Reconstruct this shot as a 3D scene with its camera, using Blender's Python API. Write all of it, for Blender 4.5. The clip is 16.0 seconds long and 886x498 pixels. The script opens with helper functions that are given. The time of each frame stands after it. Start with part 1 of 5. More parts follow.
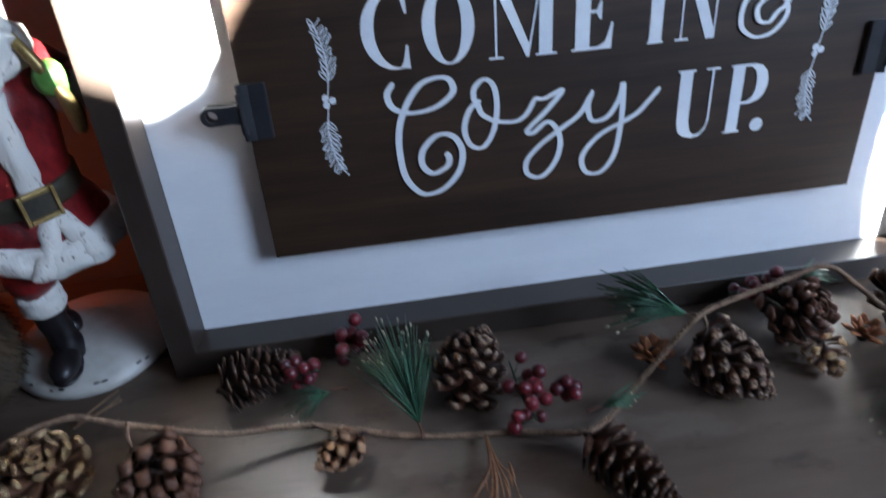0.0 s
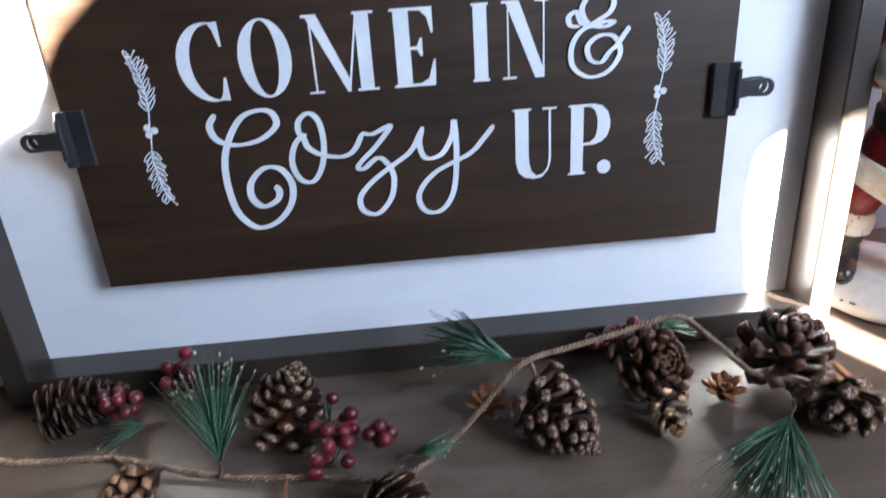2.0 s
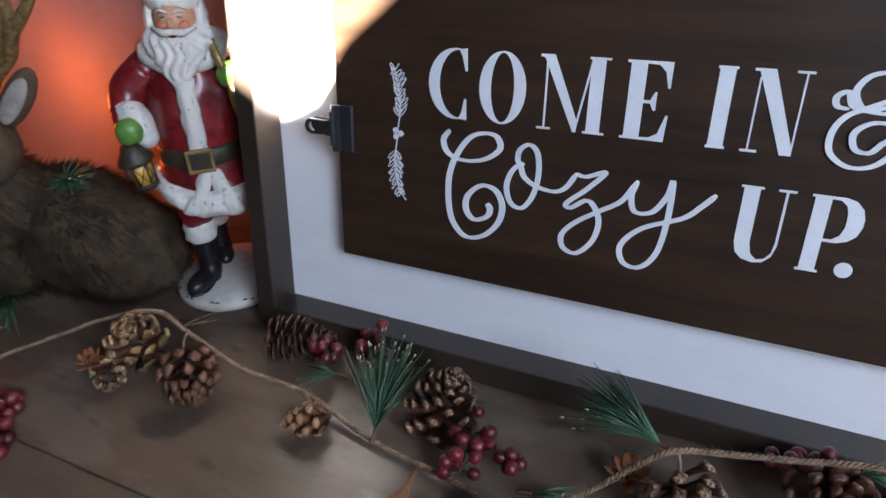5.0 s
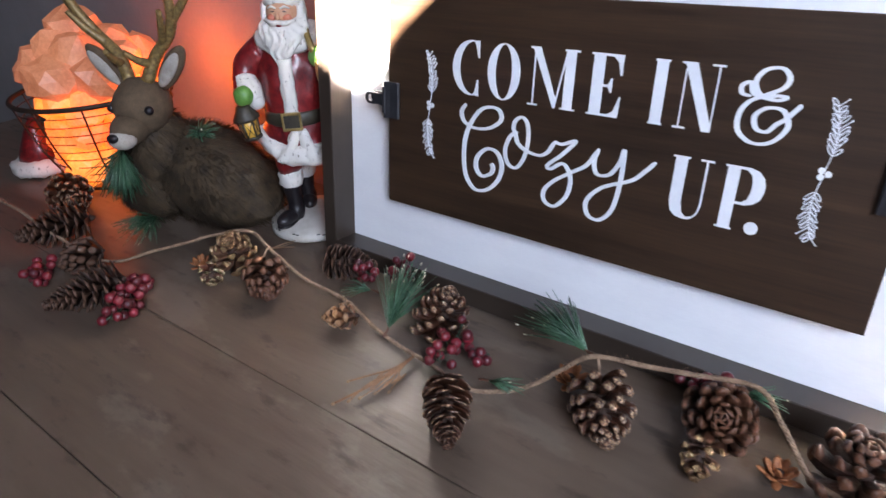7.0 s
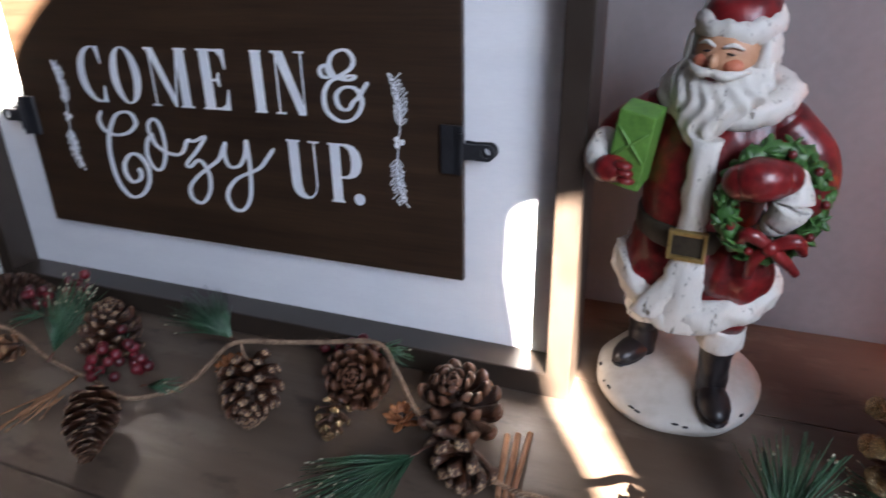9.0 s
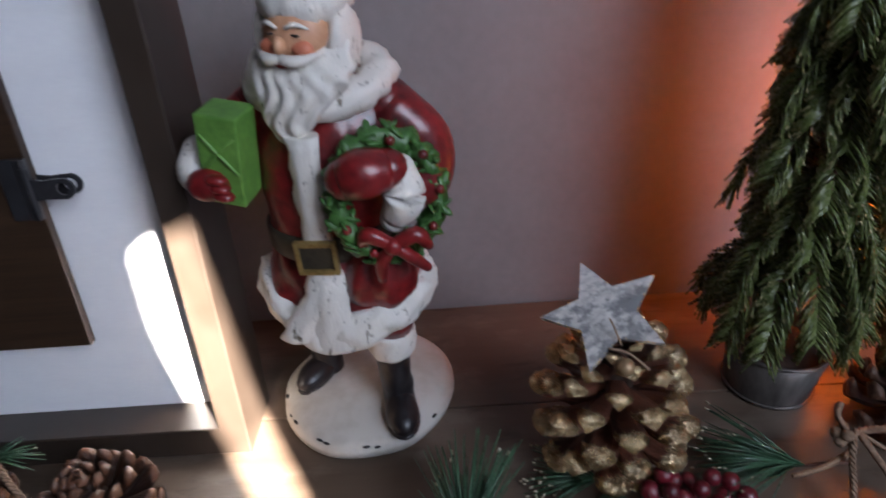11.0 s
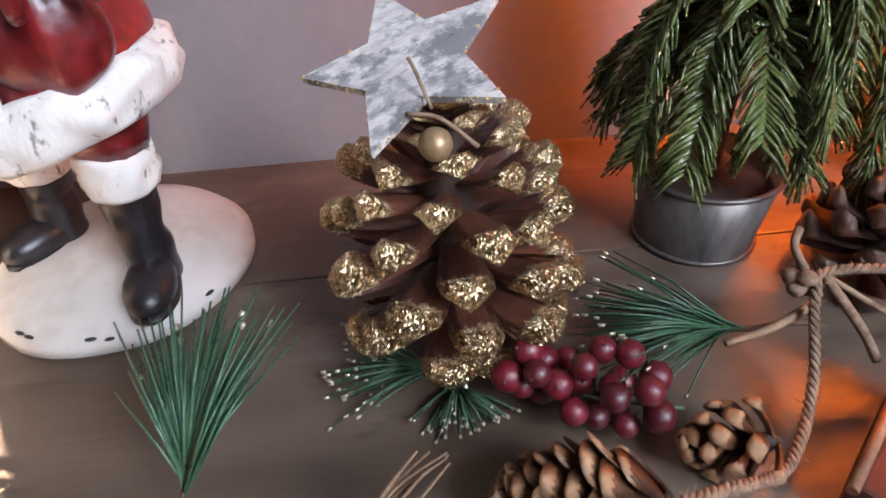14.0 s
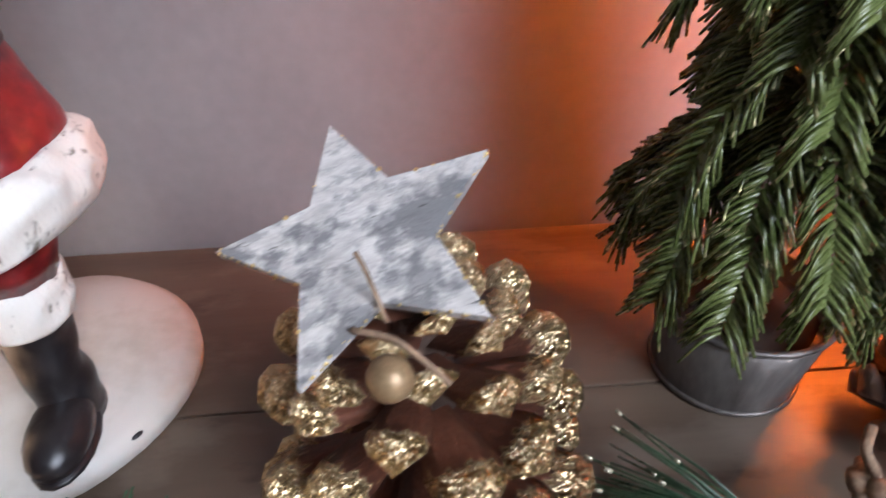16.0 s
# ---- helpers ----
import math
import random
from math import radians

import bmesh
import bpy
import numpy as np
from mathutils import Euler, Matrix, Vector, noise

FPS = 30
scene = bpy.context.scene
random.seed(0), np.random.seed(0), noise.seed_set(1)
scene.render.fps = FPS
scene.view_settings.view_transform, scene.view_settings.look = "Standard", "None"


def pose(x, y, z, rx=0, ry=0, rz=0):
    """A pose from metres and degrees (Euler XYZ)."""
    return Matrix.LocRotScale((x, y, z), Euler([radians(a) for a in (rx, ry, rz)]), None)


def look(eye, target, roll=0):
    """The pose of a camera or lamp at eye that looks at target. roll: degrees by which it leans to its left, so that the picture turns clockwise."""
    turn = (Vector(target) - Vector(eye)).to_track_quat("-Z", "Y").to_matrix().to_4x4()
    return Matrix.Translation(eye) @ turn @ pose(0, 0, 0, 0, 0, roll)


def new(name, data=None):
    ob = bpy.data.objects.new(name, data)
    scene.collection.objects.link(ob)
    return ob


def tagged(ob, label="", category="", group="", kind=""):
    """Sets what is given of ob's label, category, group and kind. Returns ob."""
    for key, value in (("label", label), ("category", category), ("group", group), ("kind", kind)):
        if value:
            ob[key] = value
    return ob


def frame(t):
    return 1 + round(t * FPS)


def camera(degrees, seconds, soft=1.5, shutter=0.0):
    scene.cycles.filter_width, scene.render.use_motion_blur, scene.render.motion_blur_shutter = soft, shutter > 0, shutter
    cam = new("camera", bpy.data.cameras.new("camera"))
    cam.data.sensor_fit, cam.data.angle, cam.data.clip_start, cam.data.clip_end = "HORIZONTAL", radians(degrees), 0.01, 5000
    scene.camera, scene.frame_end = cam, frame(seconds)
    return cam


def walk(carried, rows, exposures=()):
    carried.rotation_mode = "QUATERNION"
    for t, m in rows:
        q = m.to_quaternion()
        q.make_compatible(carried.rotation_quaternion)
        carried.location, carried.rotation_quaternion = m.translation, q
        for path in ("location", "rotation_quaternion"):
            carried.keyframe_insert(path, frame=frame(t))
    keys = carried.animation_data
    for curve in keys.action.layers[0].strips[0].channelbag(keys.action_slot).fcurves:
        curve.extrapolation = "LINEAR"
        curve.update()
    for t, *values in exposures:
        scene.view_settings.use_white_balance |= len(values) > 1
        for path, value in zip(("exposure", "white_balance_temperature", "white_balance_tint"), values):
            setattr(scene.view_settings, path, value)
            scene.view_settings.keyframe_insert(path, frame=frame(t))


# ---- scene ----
cam = camera(69.5, 16.0, shutter=0.5)
PATH = [
    (0, (-0.002, 0.037, 0.405), (0.205, 1.632, -0.784), -3.1),
    (0.5, (0.027, 0.012, 0.383), (0.244, 1.561, -0.864), -2.8),
    (1, (0.071, 0.005, 0.365), (0.278, 1.581, -0.848), -2.8),
    (1.5, (0.119, 0.006, 0.358), (0.283, 1.662, -0.752), -3.0),
    (2, (0.163, 0.015, 0.372), (0.263, 1.735, -0.644), -3.4),
    (2.5, (0.197, 0.033, 0.393), (0.235, 1.769, -0.599), -3.6),
    (3, (0.216, 0.045, 0.402), (0.19, 1.784, -0.586), -3.5),
    (3.5, (0.233, 0.043, 0.419), (0.152, 1.787, -0.557), -4.0),
    (4, (0.229, 0.041, 0.42), (-0.017, 1.754, -0.582), -3.9),
    (4.5, (0.211, 0.042, 0.412), (-0.324, 1.666, -0.626), -2.2),
    (5, (0.235, 0.034, 0.41), (-0.514, 1.58, -0.614), -2.8),
    (5.2, (0.252, 0.027, 0.409), (-0.542, 1.551, -0.614), -2.5),
    (7.3, (0.451, -0.054, 0.43), (-0.64, 1.298, -0.56), -3.7),
    (7.5, (0.479, -0.053, 0.427), (-0.596, 1.318, -0.557), -3.7),
    (8, (0.535, -0.037, 0.42), (-0.458, 1.391, -0.568), -4.1),
    (8.5, (0.576, -0.008, 0.415), (-0.268, 1.498, -0.594), -4.5),
    (9, (0.599, 0.021, 0.417), (-0.078, 1.601, -0.606), -4.5),
    (9.5, (0.607, 0.048, 0.415), (0.099, 1.7, -0.591), -4.8),
    (10, (0.638, 0.078, 0.41), (0.313, 1.783, -0.585), -4.9),
    (10.2, (0.649, 0.093, 0.412), (0.405, 1.801, -0.598), -4.8),
    (12.3, (0.7475, 0.1248, 0.2923), (0.774, 1.737, -0.891), -5.11),
    (12.5, (0.7495, 0.1300, 0.2749), (0.775, 1.736, -0.916), -5.27),
    (13, (0.7551, 0.1491, 0.2446), (0.799, 1.723, -0.989), -4.61),
    (13.5, (0.7681, 0.1747, 0.2349), (0.849, 1.744, -1.002), -3.90),
    (14, (0.7725, 0.2012, 0.2288), (0.882, 1.767, -1.010), -3.00),
    (14.5, (0.7734, 0.2274, 0.2253), (0.899, 1.790, -1.018), -2.38),
    (15, (0.7681, 0.2516, 0.2243), (0.892, 1.808, -1.020), -1.92),
    (15.5, (0.7699, 0.2704, 0.2303), (0.876, 1.833, -1.012), -1.69),
    (16, (0.7903, 0.2817, 0.2390), (0.889, 1.859, -0.986), -1.40),
]
walk(cam, [(t, look(eye, target, roll)) for t, eye, target, roll in PATH],
     exposures=[(0, 5.58, 5620, 8), (0.5, 6.02, 5850, 8), (2, 6.20, 6050, 10), (3.5, 5.74, 6400, 14), (5, 5.78, 6350, 13), (7.5, 6.34, 6550, 16), (9, 5.40, 6500, 15), (10.2, 5.00, 6500, 15), (12.5, 5.07, 6400, 17), (13, 5.28, 6550, 18), (13.5, 5.87, 6750, 18), (14.5, 6.38, 6800, 15), (16, 6.24, 6950, 15)])

# ---- light ----
SUN = Vector((0.511, -0.701, 0.5)).normalized()
world = bpy.data.worlds.new("world")
scene.world = world
world.use_nodes = True
sky = world.node_tree.nodes.new("ShaderNodeTexSky")
sky.sky_type, sky.sun_disc = "NISHITA", False
sky.sun_elevation, sky.sun_rotation = radians(30), radians(144)
world.node_tree.links.new(sky.outputs[0], world.node_tree.nodes["Background"].inputs[0])
world.node_tree.nodes["Background"].inputs[1].default_value = 0.12
sun = new("sun", bpy.data.lights.new("sun", "SUN"))
sun.data.energy, sun.data.angle, sun.data.color = 5.0, radians(0.5), (1.0, 0.93, 0.82)
sun.matrix_world = look((0, 0, 0), -SUN)
daylight = new("window_daylight", bpy.data.lights.new("window_daylight", "AREA"))
daylight.data.shape, daylight.data.size, daylight.data.size_y = "RECTANGLE", 1.4, 0.9
daylight.data.energy, daylight.data.color = 1.40, (0.68, 0.80, 1.0)
daylight.matrix_world = look((1.35, -0.93, 1.05), (-1.0, 0.2, 0.1))


# ---- materials ----
def surf(name, dark, light, scale=40, rough=0.6, bump=0.2, metal=0.0, stretch=(1, 1, 1), fine=8.0, coat=0.0, spread=(0.3, 0.7), per_object=0.0):
    """A surface whose colour wanders between two tones at two scales, with fine relief."""
    m = bpy.data.materials.new(name)
    m.use_nodes = True
    nodes, links = m.node_tree.nodes, m.node_tree.links
    b = nodes["Principled BSDF"]
    b.inputs["Metallic"].default_value = metal
    b.inputs["Coat Weight"].default_value = coat
    co = nodes.new("ShaderNodeTexCoord")
    mp = nodes.new("ShaderNodeMapping")
    mp.inputs["Scale"].default_value = stretch
    links.new(co.outputs["Object"], mp.inputs["Vector"])
    n1 = nodes.new("ShaderNodeTexNoise")
    n1.inputs["Scale"].default_value, n1.inputs["Detail"].default_value = scale, 5
    n2 = nodes.new("ShaderNodeTexNoise")
    n2.inputs["Scale"].default_value, n2.inputs["Detail"].default_value = scale * fine, 3
    for n in (n1, n2):
        links.new(mp.outputs["Vector"], n.inputs["Vector"])
    mix = nodes.new("ShaderNodeMix")
    mix.data_type = "FLOAT"
    mix.inputs[0].default_value = 0.35
    links.new(n1.outputs["Fac"], mix.inputs[2])
    links.new(n2.outputs["Fac"], mix.inputs[3])
    fac = mix.outputs[0]
    if per_object:
        info = nodes.new("ShaderNodeObjectInfo")
        add = nodes.new("ShaderNodeMath")
        add.operation = "MULTIPLY_ADD"
        add.inputs[1].default_value = per_object
        links.new(info.outputs["Random"], add.inputs[0])
        links.new(fac, add.inputs[2])
        sub = nodes.new("ShaderNodeMath")
        sub.operation = "SUBTRACT"
        sub.inputs[1].default_value = per_object / 2
        links.new(add.outputs[0], sub.inputs[0])
        fac = sub.outputs[0]
    ramp = nodes.new("ShaderNodeValToRGB")
    ramp.color_ramp.elements[0].position, ramp.color_ramp.elements[1].position = spread
    ramp.color_ramp.elements[0].color, ramp.color_ramp.elements[1].color = (*dark, 1), (*light, 1)
    links.new(fac, ramp.inputs[0])
    links.new(ramp.outputs[0], b.inputs["Base Color"])
    rr = nodes.new("ShaderNodeMapRange")
    rr.inputs["To Min"].default_value, rr.inputs["To Max"].default_value = max(0.03, rough - 0.1), min(1, rough + 0.1)
    links.new(n2.outputs["Fac"], rr.inputs[0])
    links.new(rr.outputs[0], b.inputs["Roughness"])
    bp = nodes.new("ShaderNodeBump")
    bp.inputs["Strength"].default_value, bp.inputs["Distance"].default_value = bump, 0.1 / scale / fine * 4
    links.new(mix.outputs[0], bp.inputs["Height"])
    links.new(bp.outputs[0], b.inputs["Normal"])
    return m


M = {}
def worn_wood():
    """Grey-brown boards: long grain, dark streaks, paler worn patches with ragged edges, small dark specks."""
    m = surf("worn_grey_brown_wood", (0.068, 0.045, 0.031), (0.136, 0.096, 0.069), 6, 0.40, 0.12, stretch=(0.45, 3, 3), fine=3.5, per_object=0.15, spread=(0.25, 0.75))
    nodes, links = m.node_tree.nodes, m.node_tree.links
    b = nodes["Principled BSDF"]
    co = next(n for n in nodes if n.type == "TEX_COORD")
    out = b.inputs["Base Color"].links[0].from_socket
    for scale, stretch, lo, hi, colour, depth in ((5, (1, 2.0, 1), 0.54, 0.59, (0.19, 0.150, 0.118), 0.42), (7, (0.45, 3, 1), 0.56, 0.78, (0.030, 0.021, 0.016), 0.6), (26, (0.6, 1.6, 1), 0.58, 0.68, (0.025, 0.018, 0.014), 0.6)):
        mp = nodes.new("ShaderNodeMapping")
        mp.inputs["Scale"].default_value = stretch
        mp.inputs["Location"].default_value = (scale, 2, 0)
        links.new(co.outputs["Object"], mp.inputs["Vector"])
        n = nodes.new("ShaderNodeTexNoise")
        n.inputs["Scale"].default_value, n.inputs["Detail"].default_value, n.inputs["Roughness"].default_value = scale, 8, 0.6
        links.new(mp.outputs[0], n.inputs["Vector"])
        r = nodes.new("ShaderNodeMapRange")
        r.inputs["From Min"].default_value, r.inputs["From Max"].default_value, r.inputs["To Max"].default_value = lo, hi, depth
        links.new(n.outputs["Fac"], r.inputs[0])
        mix = nodes.new("ShaderNodeMixRGB")
        links.new(r.outputs[0], mix.inputs[0])
        links.new(out, mix.inputs[1])
        mix.inputs[2].default_value = (*colour, 1)
        out = mix.outputs[0]
    links.new(out, b.inputs["Base Color"])
    return m


M["table"] = worn_wood()
M["wall"] = surf("painted_plaster", (0.20, 0.185, 0.185), (0.26, 0.24, 0.24), 9, 0.75, 0.15, fine=12)
M["frame"] = surf("dark_stained_wood", (0.026, 0.018, 0.013), (0.050, 0.036, 0.027), 10, 0.34, 0.0, stretch=(1, 1, 1), fine=3)
M["board"] = surf("walnut_stained_board", (0.016, 0.008, 0.004), (0.052, 0.027, 0.0135), 7, 0.46, 0.04, stretch=(0.4, 1, 9), fine=7, spread=(0.34, 0.66))
M["panel"] = surf("white_painted_panel", (0.76, 0.76, 0.78), (0.83, 0.83, 0.84), 12, 0.6, 0.1, stretch=(1, 1, 4), fine=10)
M["room"] = surf("room_paint", (0.12, 0.11, 0.105), (0.17, 0.16, 0.15), 3, 0.8, 0.1)
M["room_floor"] = surf("room_floor_boards", (0.10, 0.07, 0.05), (0.2, 0.15, 0.1), 3, 0.5, 0.1, stretch=(1, 6, 1))


# ---- builders ----
def link(name, bm, material, parent=None, smooth=False):
    me = bpy.data.meshes.new(name)
    bm.normal_update()
    bm.to_mesh(me)
    bm.free()
    for one in material if isinstance(material, (list, tuple)) else (material,):
        me.materials.append(one)
    if smooth:
        me.shade_smooth()
    ob = new(name, me)
    ob.parent = parent
    return ob


def part(name, bm, material, parent, label="", smooth=False):
    return tagged(link(name, bm, material, parent, smooth), label)


def thing(name, label, category, m=None, group="", kind=""):
    ob = new(name)
    ob.empty_display_size = 0.02
    ob.matrix_basis = m or Matrix()
    return tagged(ob, label, category, group, kind)


def box(x0, x1, y0, y1, z0, z1, bevel=0.0, bm=None):
    bm2 = bmesh.new()
    bmesh.ops.create_cube(bm2, size=1, matrix=Matrix.Translation(((x0 + x1) / 2, (y0 + y1) / 2, (z0 + z1) / 2)) @ Matrix.Diagonal((x1 - x0, y1 - y0, z1 - z0, 1)))
    if bevel:
        bmesh.ops.bevel(bm2, geom=bm2.edges[:], offset=bevel, segments=2, affect="EDGES", profile=0.6)
    return bm2 if bm is None else merge(bm, bm2)


def merge(bm, other, slot=None):
    """Adds other to bm, its faces in the material slot given."""
    verts = [bm.verts.new(v.co) for v in other.verts]
    other.verts.index_update()
    for f in other.faces:
        g = bm.faces.new([verts[v.index] for v in f.verts])
        g.smooth = f.smooth
        g.material_index = f.material_index if slot is None else slot
    other.free()
    return bm


# ---- room ----
tagged(link("floor", box(-2.6, 2.8, -1.8, 0.8, -0.9, -0.8), M["room_floor"]), "plain wooden floor of the room", "floor", kind="structure")
tagged(link("ceiling", box(-2.6, 2.8, -1.8, 0.8, 2.0, 2.1), M["room"]), "plain painted ceiling", "ceiling", kind="structure")
tagged(link("wall_north", box(-2.6, 2.8, 0.612, 0.72, -0.8, 2.0), M["wall"]), "pale mauve-grey painted wall behind the table", "wall", kind="structure")
tagged(link("wall_west", box(-2.6, -2.5, -1.8, 0.612, -0.8, 2.0), M["room"]), "plain painted side wall", "wall", kind="structure")
tagged(link("wall_east", box(2.7, 2.8, -1.8, 0.612, -0.8, 2.0), M["room"]), "plain painted side wall", "wall", kind="structure")


def sun_hole(points, y=-0.95):
    """Where the sunbeams that reach these points come through the wall at y."""
    return [(p + SUN * ((y - p.y) / SUN.y)).xz for p in map(Vector, points)]


def wall_with_holes(x0, x1, z0, z1, y, depth, holes):
    bm = bmesh.new()
    edges = []
    for loop in [[(x0, z0), (x1, z0), (x1, z1), (x0, z1)]] + holes:
        vs = [bm.verts.new((a, y, b)) for a, b in loop]
        edges += [bm.edges.new((vs[i], vs[(i + 1) % len(vs)])) for i in range(len(vs))]
    faces = [g for g in bmesh.ops.triangle_fill(bm, edges=edges, use_beauty=True, use_dissolve=False)["geom"] if isinstance(g, bmesh.types.BMFace)]
    out = bmesh.ops.extrude_face_region(bm, geom=faces)["geom"]
    for v in (g for g in out if isinstance(g, bmesh.types.BMVert)):
        v.co.y -= depth
    bmesh.ops.recalc_face_normals(bm, faces=bm.faces)
    return bm


def on_sign(u, w, v=0.0):
    """A point of the sign: along it, up it, and into it."""
    a = radians(8)
    return (u, 0.456 + v * math.cos(a) + w * math.sin(a), w * math.cos(a) - v * math.sin(a))


# unseen wall added to mask the sun: openings are patch outlines traced back along it
slit = sun_hole([on_sign(0.4670, 0.158, 0.018), on_sign(0.4825, 0.170, 0.018), on_sign(0.507, 0.1855, -0.0155), on_sign(0.5275, 0.193, -0.0155), (0.5235, 0.490, 0.0), (0.600, 0.361, 0.0), (0.666, 0.250, 0.0), (0.635, 0.251, 0.0), (0.570, 0.352, 0.0), (0.505, 0.453, 0.0), on_sign(0.4767, 0.035, 0.018), on_sign(0.4660, 0.100, 0.018)])
patch = sun_hole([on_sign(-0.206, 0.240, 0.018), on_sign(-0.175, 0.225, 0.018), on_sign(-0.150, 0.222, 0.018), on_sign(-0.118, 0.236, 0.018), on_sign(-0.095, 0.268, 0.018), on_sign(-0.070, 0.296), on_sign(-0.017, 0.338), on_sign(0.06, 0.375, 0.018), on_sign(0.10, 0.41), on_sign(-0.206, 0.47, 0.018)])
tagged(link("sun_mask_wall", wall_with_holes(-2.5, 2.7, -0.8, 2.0, -0.95, 0.004, [slit, patch]), M["room"]), "unseen plain wall added with openings cut to shape the sun patches", "wall", kind="structure")

# ---- table ----
table = thing("table", "long table with a worn grey-brown plank top against the wall", "table")
for i, (y0, y1) in enumerate(((-0.12, 0.0605), (0.0615, 0.2295), (0.2305, 0.4755), (0.4765, 0.606))):
    part("plank", box(-1.3, 1.6, y0, y1, -0.03, 0, 0.0012), M["table"], table)
part("apron", box(-1.25, 1.55, -0.08, -0.06, -0.12, -0.03, 0.002), M["table"], table)
for x in (-1.24, 1.48):
    for y in (-0.1, 0.5):
        part("leg", box(x, x + 0.06, y, y + 0.06, -0.8, -0.03, 0.003), M["table"], table)

# ---- sign ----
LEAN_BACK = 8.0
sign = thing("framed_sign", "dark wood frame round a white panel, leaning back on the table", "sign", pose(0, 0.456, 0, -LEAN_BACK))
U0, U1, W0, W1 = -0.160, 0.505, 0.0255, 0.408
# moulding, from the panel's edge outwards: sideways, up or down, depth
PROFILE = ((0, 0, 0.018), (0.0014, 0.0004, -0.0145), (0.0024, 0.0014, -0.0155), (0.0214, 0.0236, -0.0155), (0.0224, 0.0248, -0.0145), (0.0224, 0.0190, 0.0450), (0, 0, 0.0450))


def rail(name, a, b):
    bm = bmesh.new()
    rows = [[bm.verts.new(((U1 + s) if cu else (U0 - s), v, (W1 + w) if cw else (W0 - w))) for s, w, v in PROFILE] for cu, cw in (a, b)]
    n = len(PROFILE)
    for k in range(n):
        bm.faces.new((rows[0][k], rows[0][(k + 1) % n], rows[1][(k + 1) % n], rows[1][k]))
    bm.faces.new(rows[0]), bm.faces.new(rows[1][::-1])
    bmesh.ops.recalc_face_normals(bm, faces=bm.faces)
    part(name, bm, M["frame"], sign)


rail("bottom_rail", (0, 0), (1, 0))
rail("side_rail", (1, 0), (1, 1))
rail("top_rail", (1, 1), (0, 1))
rail("side_rail", (0, 1), (0, 0))
part("panel", box(U0 + 0.0003, U1 - 0.0003, 0.0182, 0.026, W0 + 0.0003, W1 - 0.0003), M["panel"], sign, "white painted back panel")
plaque = thing("plaque", "dark brown stained board with white lettering clipped over a panel", "plaque", sign.matrix_basis.copy())
part("board", box(-0.083, 0.4235, 0.0015, 0.0085, 0.0955, 0.337, 0.0008), M["board"], plaque)

# ---- lettering ----
M["paint"] = surf("white_letter_paint", (0.74, 0.76, 0.8), (0.84, 0.86, 0.88), 60, 0.5, 0.05)


def prism(bm, outline, v, w0, holes=(), thick=0.0006):
    """A flat raised shape on the board: outline in the board's own x and height, face at depth v."""
    edges = []
    tmp = bmesh.new()
    for loop in [outline, *holes]:
        vs = [tmp.verts.new((a, v, b)) for a, b in loop]
        edges += [tmp.edges.new((vs[i], vs[(i + 1) % len(vs)])) for i in range(len(vs))]
    faces = [g for g in bmesh.ops.triangle_fill(tmp, edges=edges, use_beauty=True, use_dissolve=False)["geom"] if isinstance(g, bmesh.types.BMFace)]
    out = bmesh.ops.extrude_face_region(tmp, geom=faces)["geom"]
    for g in out:
        if isinstance(g, bmesh.types.BMVert):
            g.co.y += thick
    bmesh.ops.recalc_face_normals(tmp, faces=tmp.faces)
    return merge(bm, tmp)


def arc(cx, cy, rx, ry, a0, a1, n=20):
    return [(cx + rx * math.cos(radians(a0 + (a1 - a0) * i / n)), cy + ry * math.sin(radians(a0 + (a1 - a0) * i / n))) for i in range(n + 1)]


def rect(x0, x1, y0, y1):
    return [(x0, y0), (x1, y0), (x1, y1), (x0, y1)]


